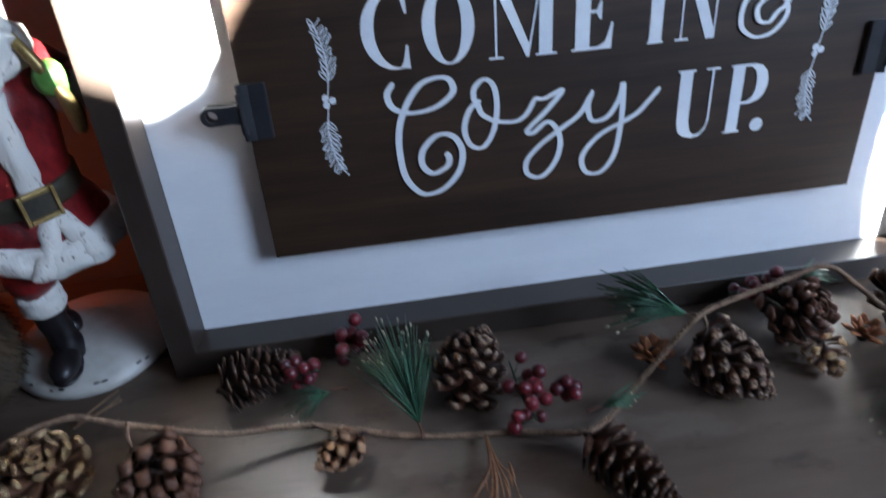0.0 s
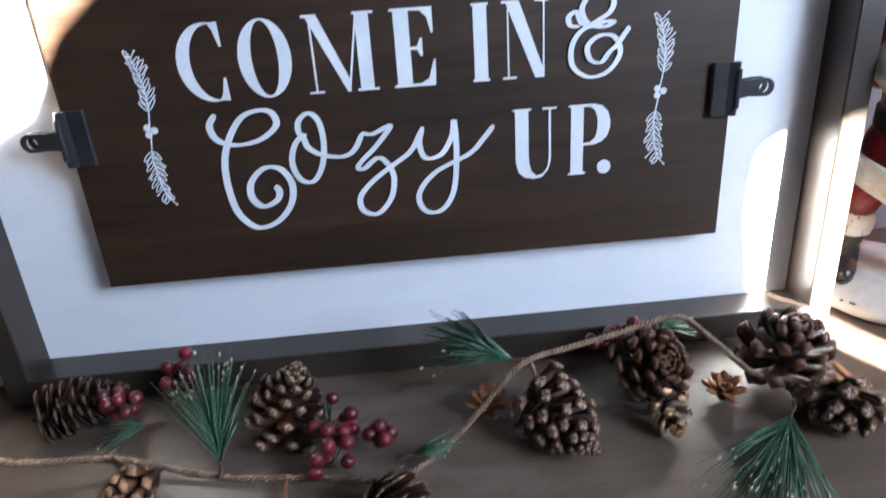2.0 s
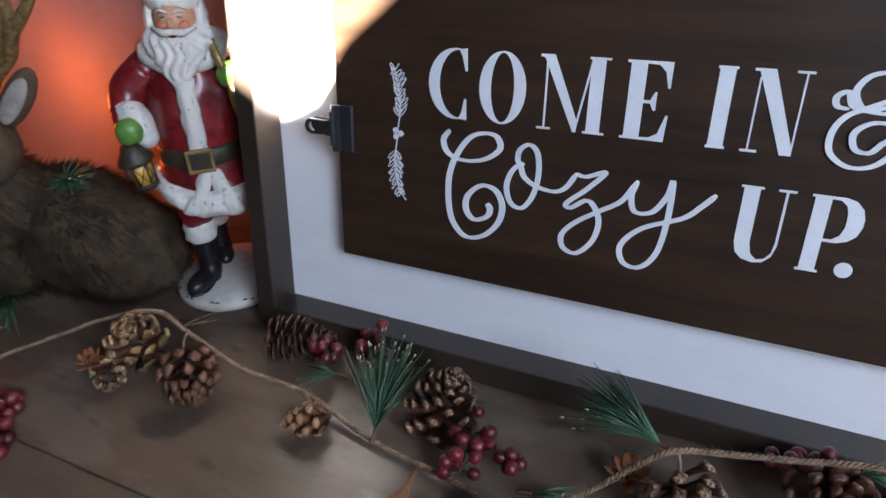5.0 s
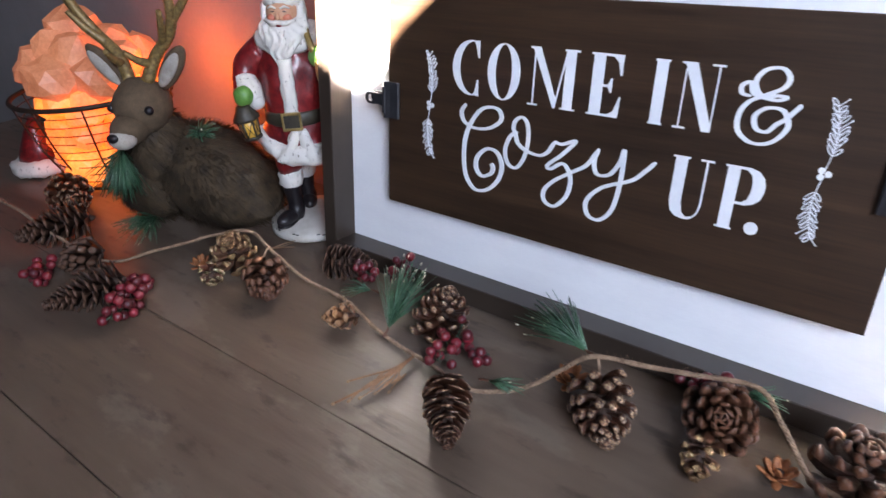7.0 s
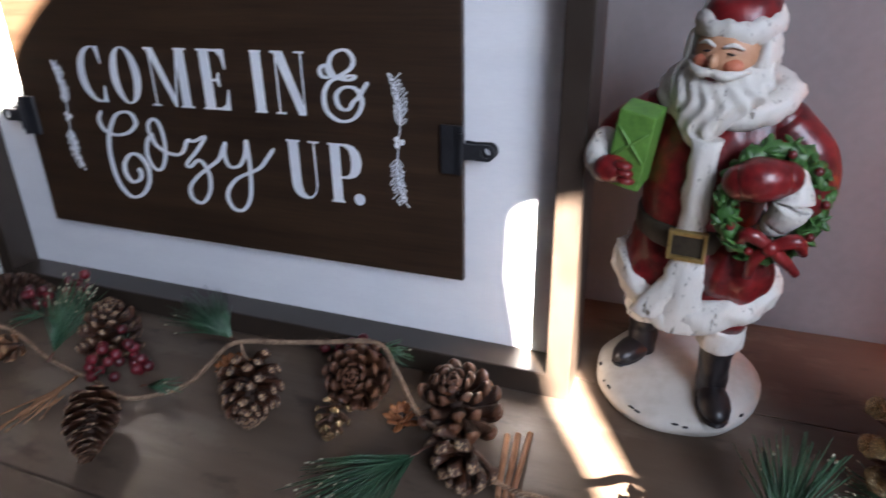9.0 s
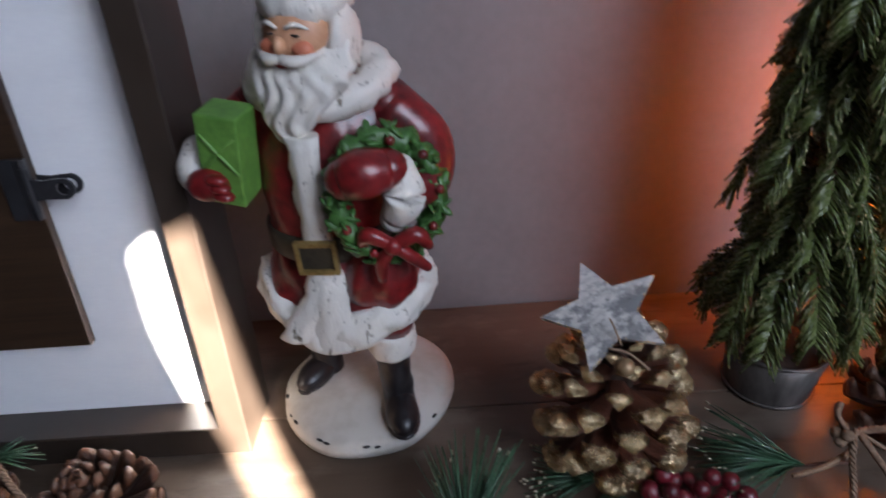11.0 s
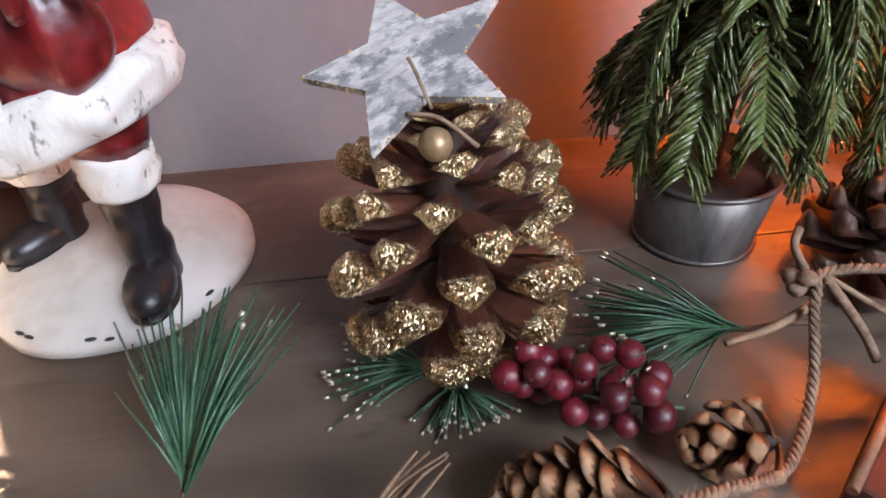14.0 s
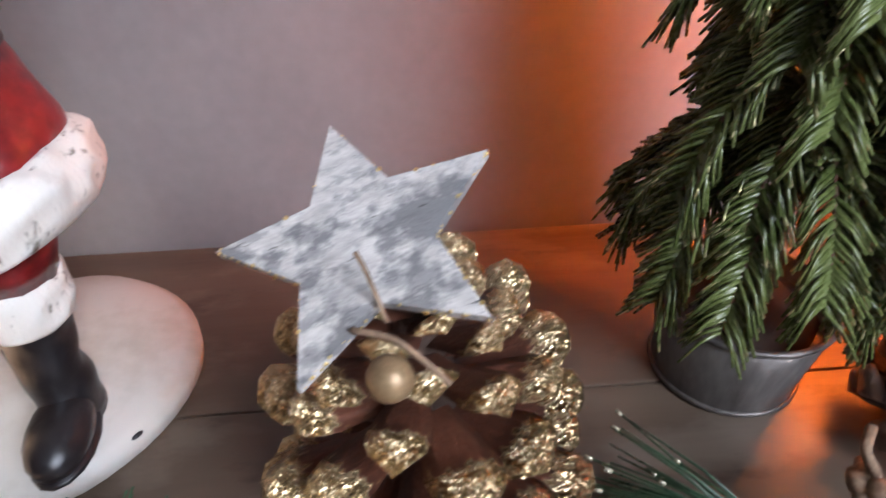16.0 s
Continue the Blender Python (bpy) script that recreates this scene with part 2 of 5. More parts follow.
GLYPHS = {
    "C": [arc(0.70, 0.5, 0.70, 0.5, 72, 288) + arc(0.78, 0.5, 0.50, 0.475, 288, 72), [(0.78, 0.985), (0.98, 1.0), (1.0, 0.69), (0.95, 0.69), (0.86, 0.9)], [(0.78, 0.015), (1.0, 0.0), (0.98, 0.3), (0.93, 0.3), (0.86, 0.1)]],
    "O": [(arc(0.5, 0.5, 0.5, 0.5, 0, 354, 40), arc(0.5, 0.5, 0.25, 0.475, 0, 354, 40))],
    "M": [rect(0.09, 0.12, 0.03, 0.93), rect(0.0, 0.21, 0, 0.03), [(0.0, 1), (0.205, 1), (0.60, 0.14), (0.59, 0), (0.545, 0), (0.06, 0.96), (0.0, 0.965)], [(0.56, 0.03), (0.59, 0.03), (0.765, 0.95), (0.737, 0.95)], rect(0.735, 0.93, 0.03, 0.97), rect(0.69, 1, 0, 0.03), rect(0.705, 1, 0.97, 1)],
    "E": [[(0, 0), (0.97, 0), (1, 0.34), (0.95, 0.34), (0.82, 0.10), (0.65, 0.04), (0.43, 0.035), (0.43, 0.475), (0.58, 0.475), (0.66, 0.39), (0.71, 0.39), (0.71, 0.62), (0.66, 0.62), (0.58, 0.515), (0.43, 0.515), (0.43, 0.965), (0.68, 0.96), (0.83, 0.88), (0.92, 0.68), (0.97, 0.68), (0.97, 1), (0, 1), (0, 0.97), (0.08, 0.965), (0.08, 0.035), (0, 0.03)]],
    "I": [[(0, 0), (1, 0), (1, 0.03), (0.9, 0.035), (0.9, 0.965), (1, 0.97), (1, 1), (0, 1), (0, 0.97), (0.1, 0.965), (0.1, 0.035), (0, 0.03)]],
    "N": [rect(0.11, 0.145, 0.03, 0.9), rect(0, 0.3, 0, 0.03), [(0, 1), (0.36, 1), (0.9, 0.07), (0.9, 0), (0.70, 0), (0.09, 0.965), (0, 0.97)], rect(0.865, 0.9, 0.07, 0.97), rect(0.7, 1, 0.97, 1)],
    "U": [[(0.06, 0.97), (0.36, 0.97), (0.36, 0.25), (0.42, 0.1), (0.54, 0.035), (0.68, 0.06), (0.79, 0.15), (0.82, 0.28), (0.82, 0.97), (0.87, 0.97), (0.87, 0.25), (0.8, 0.1), (0.66, 0.01), (0.48, -0.01), (0.26, 0.02), (0.12, 0.1), (0.06, 0.25)], rect(0, 0.42, 0.97, 1), rect(0.68, 1, 0.97, 1)],
    "P": [rect(0.06, 0.36, 0.03, 0.97), rect(0, 0.42, 0, 0.03), [(0.36, 1), (0.6, 1), (0.8, 0.965), (0.94, 0.88), (1, 0.76), (1, 0.66), (0.94, 0.54), (0.8, 0.46), (0.6, 0.42), (0.36, 0.42), (0.36, 0.455), (0.52, 0.46), (0.64, 0.52), (0.69, 0.62), (0.7, 0.71), (0.69, 0.8), (0.64, 0.9), (0.52, 0.96), (0.36, 0.965)], rect(0, 0.36, 0.97, 1)],
}


def letter(char, x0, x1, z0, z1):
    bm = bmesh.new()
    for k, shape in enumerate(GLYPHS[char]):
        loop, holes = (shape[0], [shape[1]]) if isinstance(shape, tuple) else (shape, [])
        at = lambda q: [(x0 + (x1 - x0) * a, z0 + (z1 - z0) * b) for a, b in q]
        prism(bm, at(loop), 0.0009 - 0.00004 * k, 0, [at(q) for q in holes])
    part("letter", bm, M["paint"], plaque)


def spline(points, n=8):
    """A smooth line through points of any dimension."""
    p = [Vector(q) for q in points]
    p = [2 * p[0] - p[1]] + p + [2 * p[-1] - p[-2]]
    out = []
    for i in range(1, len(p) - 2):
        for k in range(n):
            t = k / n
            a, b, c, d = p[i - 1:i + 3]
            out.append(0.5 * (2 * b + (c - a) * t + (2 * a - 5 * b + 4 * c - d) * t * t + (3 * b - a - 3 * c + d) * t ** 3))
    return out + [p[-2]]


def stroke(name, points, width, swell=0.35, top=0.0009):
    """A brush stroke: wider where it runs downwards, with round ends, each bit a hair above the one before."""
    line = spline(points, 12)
    bm = bmesh.new()
    rows = []
    for i, q in enumerate(line):
        d = (line[min(i + 1, len(line) - 1)] - line[max(i - 1, 0)]).normalized()
        half = width / 2 * (1 + swell * max(0, abs(d.y)) - swell * 0.4)
        half *= min(1, 0.55 + 0.15 * min(i, len(line) - 1 - i))
        s = Vector((-d.y, d.x)) * half
        v = top - 0.000004 * i
        rows.append([bm.verts.new((q.x + s.x, v, q.y + s.y)), bm.verts.new((q.x - s.x, v, q.y - s.y)), bm.verts.new((q.x - s.x, 0.0016, q.y - s.y)), bm.verts.new((q.x + s.x, 0.0016, q.y + s.y))])
    for a, b in zip(rows, rows[1:]):
        for k in range(4):
            bm.faces.new((a[k], a[(k + 1) % 4], b[(k + 1) % 4], b[k]))
    bm.faces.new(rows[0])
    bm.faces.new(rows[-1][::-1])
    bmesh.ops.recalc_face_normals(bm, faces=bm.faces)
    part(name, bm, M["paint"], plaque)


R1, R2 = (0.2370, 0.2925), (0.1580, 0.2138)
for char, x0, x1, row in (("C", 0.0069, 0.0405, R1), ("O", 0.0507, 0.0888, R1), ("M", 0.0990, 0.1506, R1), ("E", 0.1620, 0.1938, R1), ("I", 0.2212, 0.2338, R1), ("N", 0.2436, 0.2788, R1), ("U", 0.2500, 0.2848, R2), ("P", 0.2942, 0.3275, R2)):
    letter(char, x0, x1, *row)
dot = bmesh.new()
prism(dot, arc(0.3234, 0.1628, 0.0056, 0.0056, 0, 345, 23), 0.0009, 0)
part("full_stop", dot, M["paint"], plaque)
SH = Vector((-0.0019, -0.0014))
stroke("script_letter", [Vector(q) + SH for q in ((0.0282, 0.229), (0.0227, 0.2203), (0.0269, 0.2097), (0.041, 0.205), (0.0591, 0.208), (0.072, 0.2177), (0.0699, 0.2272), (0.0605, 0.2297), (0.0473, 0.2254), (0.0358, 0.2106), (0.029, 0.1924), (0.0281, 0.1707), (0.0321, 0.1509), (0.0442, 0.138), (0.0605, 0.1409), (0.0736, 0.1544), (0.077, 0.1709), (0.0701, 0.1835), (0.0577, 0.1855), (0.0462, 0.1753), (0.0447, 0.1629), (0.0524, 0.1549), (0.0635, 0.1591), (0.0664, 0.1659), (0.0636, 0.1708))], 0.0036, 0.7)
stroke("script_letter", [Vector(q) + SH for q in ((0.0936, 0.208), (0.0882, 0.2103), (0.0889, 0.2193), (0.0966, 0.2247), (0.1036, 0.2185), (0.1056, 0.2016), (0.102, 0.1832), (0.0938, 0.1719), (0.084, 0.1746), (0.0796, 0.1871), (0.0829, 0.2002), (0.0897, 0.2071), (0.0939, 0.1983), (0.1043, 0.1919), (0.1191, 0.1898), (0.1285, 0.1946), (0.1357, 0.2065))], 0.0033, 0.6)
stroke("script_letter", [Vector(q) + SH for q in ((0.1349, 0.2065), (0.1435, 0.2053), (0.1576, 0.2105), (0.1449, 0.1955), (0.1323, 0.1843), (0.1297, 0.1798), (0.1342, 0.1788), (0.1451, 0.1862), (0.1522, 0.1819), (0.1567, 0.1694), (0.153, 0.153), (0.1414, 0.1409), (0.1301, 0.1444), (0.1289, 0.1557), (0.1392, 0.1676), (0.1557, 0.179), (0.1718, 0.1901), (0.1815, 0.2065))], 0.0033, 0.6)
stroke("script_letter", [(0.18, 0.2063), (0.1768, 0.194), (0.1807, 0.182), (0.1933, 0.1837), (0.2022, 0.1973), (0.2047, 0.2086), (0.2051, 0.1807), (0.2009, 0.1518), (0.1899, 0.1374), (0.1771, 0.139), (0.1737, 0.1532), (0.1877, 0.1696), (0.2154, 0.1826), (0.227, 0.1937), (0.2353, 0.2034)], 0.0033, 0.6)
stroke("ampersand", [Vector(q) + Vector((-0.003, -0.0015)) for q in ((0.3047, 0.2725), (0.2977, 0.274), (0.2965, 0.2799), (0.3023, 0.2831), (0.3060, 0.275), (0.3150, 0.2722), (0.3235, 0.2750), (0.3304, 0.2745), (0.3234, 0.2715), (0.3117, 0.2740), (0.3060, 0.284), (0.3115, 0.2935), (0.3229, 0.2960), (0.3295, 0.2895), (0.3270, 0.2816), (0.3150, 0.2745), (0.3040, 0.268), (0.2985, 0.2575), (0.3001, 0.244), (0.3122, 0.2359), (0.3266, 0.2388), (0.3358, 0.2517), (0.3307, 0.264), (0.3189, 0.2651), (0.3107, 0.2579), (0.3133, 0.2481), (0.3216, 0.2464), (0.3275, 0.2533), (0.3330, 0.2580), (0.3390, 0.2660), (0.3422, 0.2704))], 0.0029, 0.7)


def painted_sprig(x, z0, z1, flip):
    """Two curved stems that meet at three berries: outlined leaves, and thin stalks that end in a dot."""
    bm, leaves = bmesh.new(), []
    mid, reach = (z0 + z1) / 2, (z1 - z0) / 2
    for sgn in (-1, 1):
        stem = [Vector((x + flip * sgn * (0.0036 * math.sin(2.9 * k / 12) - 0.0030 * (k / 12) ** 2), mid + sgn * reach * (0.05 + 0.90 * k / 12))) for k in range(13)]
        prism(bm, [(q.x - 0.00045, q.y) for q in stem] + [(q.x + 0.00045, q.y) for q in stem[::-1]], 0.0010, 0)
        for k in range(3, 13):
            for side in (-1, 1):
                ang = radians(90 * sgn) - side * sgn * radians(random.uniform(30, 46))
                length = 0.0098 * random.uniform(0.8, 1.12) * (1 - 0.25 * max(0, k - 9) / 3)
                u, n = Vector((math.cos(ang), math.sin(ang))), Vector((-math.sin(ang), math.cos(ang)))
                top = 0.00092 - 0.00002 * (k % 5) - 0.00001 * side
                leaf = bmesh.new()
                if (k + side) % 4 == 1:
                    a, b = stem[k], stem[k] + u * length * 1.05
                    prism(leaf, [(q.x, q.y) for q in (a - n * 0.0004, b - n * 0.0004, b + n * 0.0004, a + n * 0.0004)], top, 0)
                    prism(leaf, arc(b.x, b.y, 0.0008, 0.0008, 0, 324, 9), top - 0.000005, 0)
                else:
                    c = stem[k] + u * length / 2
                    rim, gap = [[(q.x, q.y) for q in (c + u * (length / 2 - d) * math.cos(t * math.pi / 6) + n * (0.00165 - d) * math.sin(t * math.pi / 6) for t in range(12))] for d in (0.0, 0.00085)]
                    prism(leaf, rim, top, 0, [gap])
                leaves.append(leaf)
    for dx, dz in ((-0.0018, 0.0026), (0.0032, 0.0004), (-0.0016, -0.0026)):
        prism(bm, arc(x + dx, mid + dz, 0.0026, 0.0026, 0, 340, 17), 0.0008, 0)
    whole = part("painted_sprig", bm, M["paint"], plaque)
    for leaf in leaves:
        part("painted_leaf", leaf, M["paint"], whole)


painted_sprig(0.3655, 0.1640, 0.2740, 1)
painted_sprig(-0.0225, 0.1640, 0.2740, 1)

# ---- clips ----
M["black"] = surf("black_enamelled_steel", (0.012, 0.012, 0.014), (0.03, 0.03, 0.033), 50, 0.38, 0.1)


def clip(x, z, side):
    c = thing("bulldog_clip", "black metal bulldog clip gripping the edge of the board", "clip", sign.matrix_basis @ pose(x, 0, z) @ Matrix.Diagonal((side, 1, 1, 1)), "clips on the board")
    bm = bmesh.new()
    prof = [(-0.0172, -0.0004), (-0.0172, -0.0020), (-0.0160, -0.0034), (-0.012, -0.0036), (-0.005, -0.0038), (-0.0005, -0.0056), (0.002, -0.0062), (0.0036, -0.0048), (0.0030, -0.0004)]
    rows = [[bm.verts.new((a, b, zz)) for a, b in prof] for zz in (-0.0205, -0.0195, 0.0195, 0.0205)]
    for r in (rows[0], rows[3]):
        for v in r:
            v.co.x *= 0.97
    for a, b in zip(rows, rows[1:]):
        for k in range(len(prof)):
            bm.faces.new((a[k], a[(k + 1) % len(prof)], b[(k + 1) % len(prof)], b[k]))
    bm.faces.new(rows[0]), bm.faces.new(rows[-1])
    bmesh.ops.recalc_face_normals(bm, faces=bm.faces)
    part("jaw", bm, M["black"], c)
    bm = bmesh.new()
    path = [(0.003, 0.0075), (0.012, 0.0062), (0.018, 0.0068), (0.0225, 0.0068)] + arc(0.0235, 0, 0.0078, 0.0072, 75, -75, 12) + [(0.0225, -0.0068), (0.018, -0.0068), (0.012, -0.0062), (0.003, -0.0075)]
    hole = arc(0.0235, 0, 0.0042, 0.0042, 0, 340, 17)
    for v, th in ((-0.0060, 0.0020), (0.004, 0.0015)):
        prism(bm, path, v, 0, [hole], th)
    part("handle", bm, M["black"], c)
    bm = bmesh.new()
    bmesh.ops.create_cone(bm, cap_ends=True, segments=12, radius1=0.0024, radius2=0.0024, depth=0.03, matrix=pose(0.0022, -0.0052, 0))
    part("hinge_pin", bm, M["black"], c)


clip(0.4225, 0.2175, 1)
clip(-0.082, 0.2180, -1)


# ---- pine cones ----
def tipped(name, dark, light, tip, start, rough=0.55, glitter=False, tip_rough=0.3):
    """Cone scale: brown wood that changes to a tip finish along the scale's length."""
    m = surf(name, dark, light, 14, rough, 0.4, fine=5, per_object=0.35)
    nodes, links = m.node_tree.nodes, m.node_tree.links
    b = nodes["Principled BSDF"]
    co = next(n for n in nodes if n.type == "TEX_COORD")
    sep = nodes.new("ShaderNodeSeparateXYZ")
    links.new(co.outputs["Object"], sep.inputs[0])
    ns = nodes.new("ShaderNodeTexNoise")
    ns.inputs["Scale"].default_value = 7
    links.new(co.outputs["Object"], ns.inputs["Vector"])
    add = nodes.new("ShaderNodeMath")
    add.operation = "MULTIPLY_ADD"
    add.inputs[1].default_value = 0.5
    links.new(ns.outputs["Fac"], add.inputs[0])
    links.new(sep.outputs[0], add.inputs[2])
    rg = nodes.new("ShaderNodeMapRange")
    rg.inputs["From Min"].default_value, rg.inputs["From Max"].default_value = start + 0.25, start + 0.33
    links.new(add.outputs[0], rg.inputs[0])
    mask = rg.outputs[0]
    if glitter:
        vo = nodes.new("ShaderNodeTexVoronoi")
        vo.inputs["Scale"].default_value = 62
        links.new(co.outputs["Object"], vo.inputs["Vector"])
        gl = nodes.new("ShaderNodeMixRGB")
        gl.inputs[1].default_value, gl.inputs[2].default_value = (tip[0] * 0.40, tip[1] * 0.32, tip[2] * 0.22, 1), (*tip, 1)
        sp = nodes.new("ShaderNodeSeparateColor")
        links.new(vo.outputs["Color"], sp.inputs[0])
        links.new(sp.outputs[0], gl.inputs[0])
        tip_out = gl.outputs[0]
        vn = nodes.new("ShaderNodeVectorMath")
        vn.operation = "MULTIPLY_ADD"
        vn.inputs[1].default_value, vn.inputs[2].default_value = (2.0, 2.0, 2.0), (-1.0, -1.0, -1.0)
        links.new(vo.outputs["Color"], vn.inputs[0])
        sc = nodes.new("ShaderNodeVectorMath")
        sc.operation = "SCALE"
        links.new(vn.outputs[0], sc.inputs[0])
        links.new(mask, sc.inputs["Scale"])
        old = b.inputs["Normal"].links[0].from_socket
        ad = nodes.new("ShaderNodeVectorMath")
        ad.operation = "ADD"
        links.new(old, ad.inputs[0])
        links.new(sc.outputs[0], ad.inputs[1])
        nm = nodes.new("ShaderNodeVectorMath")
        nm.operation = "NORMALIZE"
        links.new(ad.outputs[0], nm.inputs[0])
        links.new(nm.outputs[0], b.inputs["Normal"])
    mixc = nodes.new("ShaderNodeMixRGB")
    links.new(mask, mixc.inputs[0])
    links.new(b.inputs["Base Color"].links[0].from_socket, mixc.inputs[1])
    mixc.inputs[2].default_value = (*tip, 1)
    if glitter:
        links.new(tip_out, mixc.inputs[2])
    links.new(mixc.outputs[0], b.inputs["Base Color"])
    if glitter:
        half = nodes.new("ShaderNodeMath")
        half.operation = "MULTIPLY"
        half.inputs[1].default_value = 0.95
        links.new(mask, half.inputs[0])
        links.new(half.outputs[0], b.inputs["Metallic"])
    mr = nodes.new("ShaderNodeMix")
    mr.data_type = "FLOAT"
    links.new(mask, mr.inputs[0])
    links.new(b.inputs["Roughness"].links[0].from_socket, mr.inputs[2])
    mr.inputs[3].default_value = tip_rough
    links.new(mr.outputs[0], b.inputs["Roughness"])
    return m


M["scale_brown"] = tipped("cone_scale_brown", (0.018, 0.006, 0.003), (0.070, 0.025, 0.011), (0.12, 0.05, 0.026), 0.82, rough=0.38)
M["scale_dark"] = tipped("cone_scale_dark", (0.018, 0.008, 0.005), (0.055, 0.024, 0.014), (0.10, 0.05, 0.03), 0.8, rough=0.42)
M["scale_pale"] = tipped("cone_scale_pale", (0.055, 0.019, 0.008), (0.22, 0.090, 0.036), (0.40, 0.22, 0.11), 0.80, rough=0.42)
M["scale_frost"] = tipped("cone_scale_gilt_edge", (0.024, 0.008, 0.004), (0.085, 0.030, 0.014), (0.50, 0.33, 0.20), 0.97, rough=0.36, tip_rough=0.2)
M["scale_gold"] = tipped("cone_scale_gold_glitter", (0.060, 0.019, 0.011), (0.17, 0.058, 0.032), (1.0, 0.80, 0.48), 0.76, rough=0.4, glitter=True, tip_rough=0.15)
M["scale_allgold"] = tipped("cone_scale_gilded", (0.050, 0.019, 0.009), (0.16, 0.068, 0.032), (0.90, 0.62, 0.34), 0.82, glitter=True, tip_rough=0.25)
M["core"] = surf("cone_core", (0.02, 0.011, 0.007), (0.06, 0.03, 0.018), 60, 0.8, 0.3)


def scale_mesh(name, material, thick, lip, curl):
    """One cone scale along +x, 1 long: narrow claw, broad rounded end with a thickened lip."""
    bm = bmesh.new()
    rows = []
    for x, w, h in ((0.0, 0.14, 0.5), (0.3, 0.26, 0.5), (0.55, 0.36, 0.6), (0.76, 0.43, 0.85), (0.89, 0.41, 1.0 + lip), (0.97, 0.29, 1.0 + lip), (1.0, 0.14, 0.7)):
        z = curl * x * x
        t = thick * h
        rows.append([bm.verts.new(c) for c in ((x, -w, z + 0.05 * w), (x + 0.01, -w * 0.5, z + t * 0.75), (x + 0.02, 0, z + t * 0.8), (x + 0.01, w * 0.5, z + t * 0.75), (x, w, z + 0.05 * w), (x - 0.02, 0, z - t * 0.8))])
    for a, b in zip(rows, rows[1:]):
        for k in range(6):
            bm.faces.new((a[k], a[(k + 1) % 6], b[(k + 1) % 6], b[k]))
    bm.faces.new(rows[0][::-1])
    bm.faces.new(rows[-1])
    bmesh.ops.recalc_face_normals(bm, faces=bm.faces)
    me = bpy.data.meshes.new(name)
    bm.to_mesh(me)
    bm.free()
    me.materials.append(material)
    me.shade_smooth()
    return me


SCALES = {}


def ball(bm, center, radii, slot=0, rot=None, u=16, v=10, fuzz=0.0, freq=60):
    tmp = bmesh.new()
    bmesh.ops.create_uvsphere(tmp, u_segments=u, v_segments=v, radius=1)
    m = Matrix.Translation(center) @ (rot or Matrix()) @ Matrix.Diagonal((*radii, 1))
    bmesh.ops.transform(tmp, matrix=m, verts=tmp.verts)
    if fuzz:
        for q in tmp.verts:
            d = (q.co - Vector(center)).normalized()
            q.co += d * fuzz * noise.noise(q.co * freq)
    for f in tmp.faces:
        f.smooth = True
    return merge(bm, tmp, slot)


def cone(base, tip, radius, n, style, label, name="pine_cone", spread=(-5, 65), shape=(0.75, 0.35), width=1.0, thick=0.09, lip=0.25, curl=0.12, length=1.0, group="pine cones on the table"):
    """A pine cone from its stem end to its tip: a core and scales set in a spiral."""
    base, tip = Vector(base), Vector(tip)
    axis = tip - base
    L = axis.length
    key = (style, thick, lip, curl)
    if key not in SCALES:
        SCALES[key] = scale_mesh("scale", M[style], thick, lip, curl)
    c = thing(name, label, "pine cone", Matrix.Translation(base) @ axis.to_track_quat("Z", "Y").to_matrix().to_4x4() @ pose(0, 0, 0, 0, 0, random.uniform(0, 360)), group)
    bm = ball(bmesh.new(), (0, 0, L * 0.44), (radius * 0.24, radius * 0.24, L * 0.44), u=12, v=8)
    part("core", bm, M["core"], c, smooth=True)
    for i in range(n):
        f = (i + 0.5) / n
        r = radius * (math.sin(math.pi * min(1, (0.16 + 0.84 * f) ** shape[0])) ** 0.75 * (1 - shape[1] * f) + 0.18) / 1.05
        el = spread[0] + (spread[1] - spread[0]) * f ** 1.3 + random.uniform(-5, 5)
        ob = new("scale", SCALES[key])
        ob.parent = c
        size = r * length * random.uniform(0.93, 1.07)
        ob.matrix_basis = Matrix.Translation((0, 0, L * (0.04 + 0.86 * f))) @ pose(0, 0, 0, 0, 0, i * 137.508 + random.uniform(-6, 6)) @ pose(0, 0, 0, random.uniform(-6, 6), -el, 0) @ Matrix.Diagonal((size, width * radius * (1.0 - 0.45 * f) * random.uniform(0.9, 1.1), size, 1))
    return c


OPEN = dict(thick=0.13, lip=0.75, curl=0.22)
TIGHT = dict(spread=(20, 75), thick=0.05, lip=0.1, curl=-0.1, shape=(0.7, 0.25), length=0.95)
cone((-0.142, 0.402, 0.022), (-0.072, 0.430, 0.024), 0.025, 95, "scale_dark", "closed dark brown pine cone lying by the frame", width=0.75, **TIGHT)
cone((-0.026, 0.344, 0.018), (-0.066, 0.322, 0.013), 0.018, 30, "scale_pale", "small tan cone with gilt scale edges", width=0.80, spread=(15, 70), **OPEN)
cone((-0.190, 0.348, 0.036), (-0.146, 0.312, 0.016), 0.030, 58, "scale_brown", "brown pine cone with rounded open scales", width=0.61, spread=(10, 70), **OPEN)
cone((-0.252, 0.350, 0.012), (-0.244, 0.338, 0.052), 0.030, 40, "scale_allgold", "gilded open cone like a flower under the twine", width=0.65, spread=(-5, 60), **OPEN)
cone((-0.262, 0.318, 0.020), (-0.240, 0.300, 0.010), 0.017, 22, "scale_gold", "small gold-glittered cone cluster", width=0.86, **OPEN)
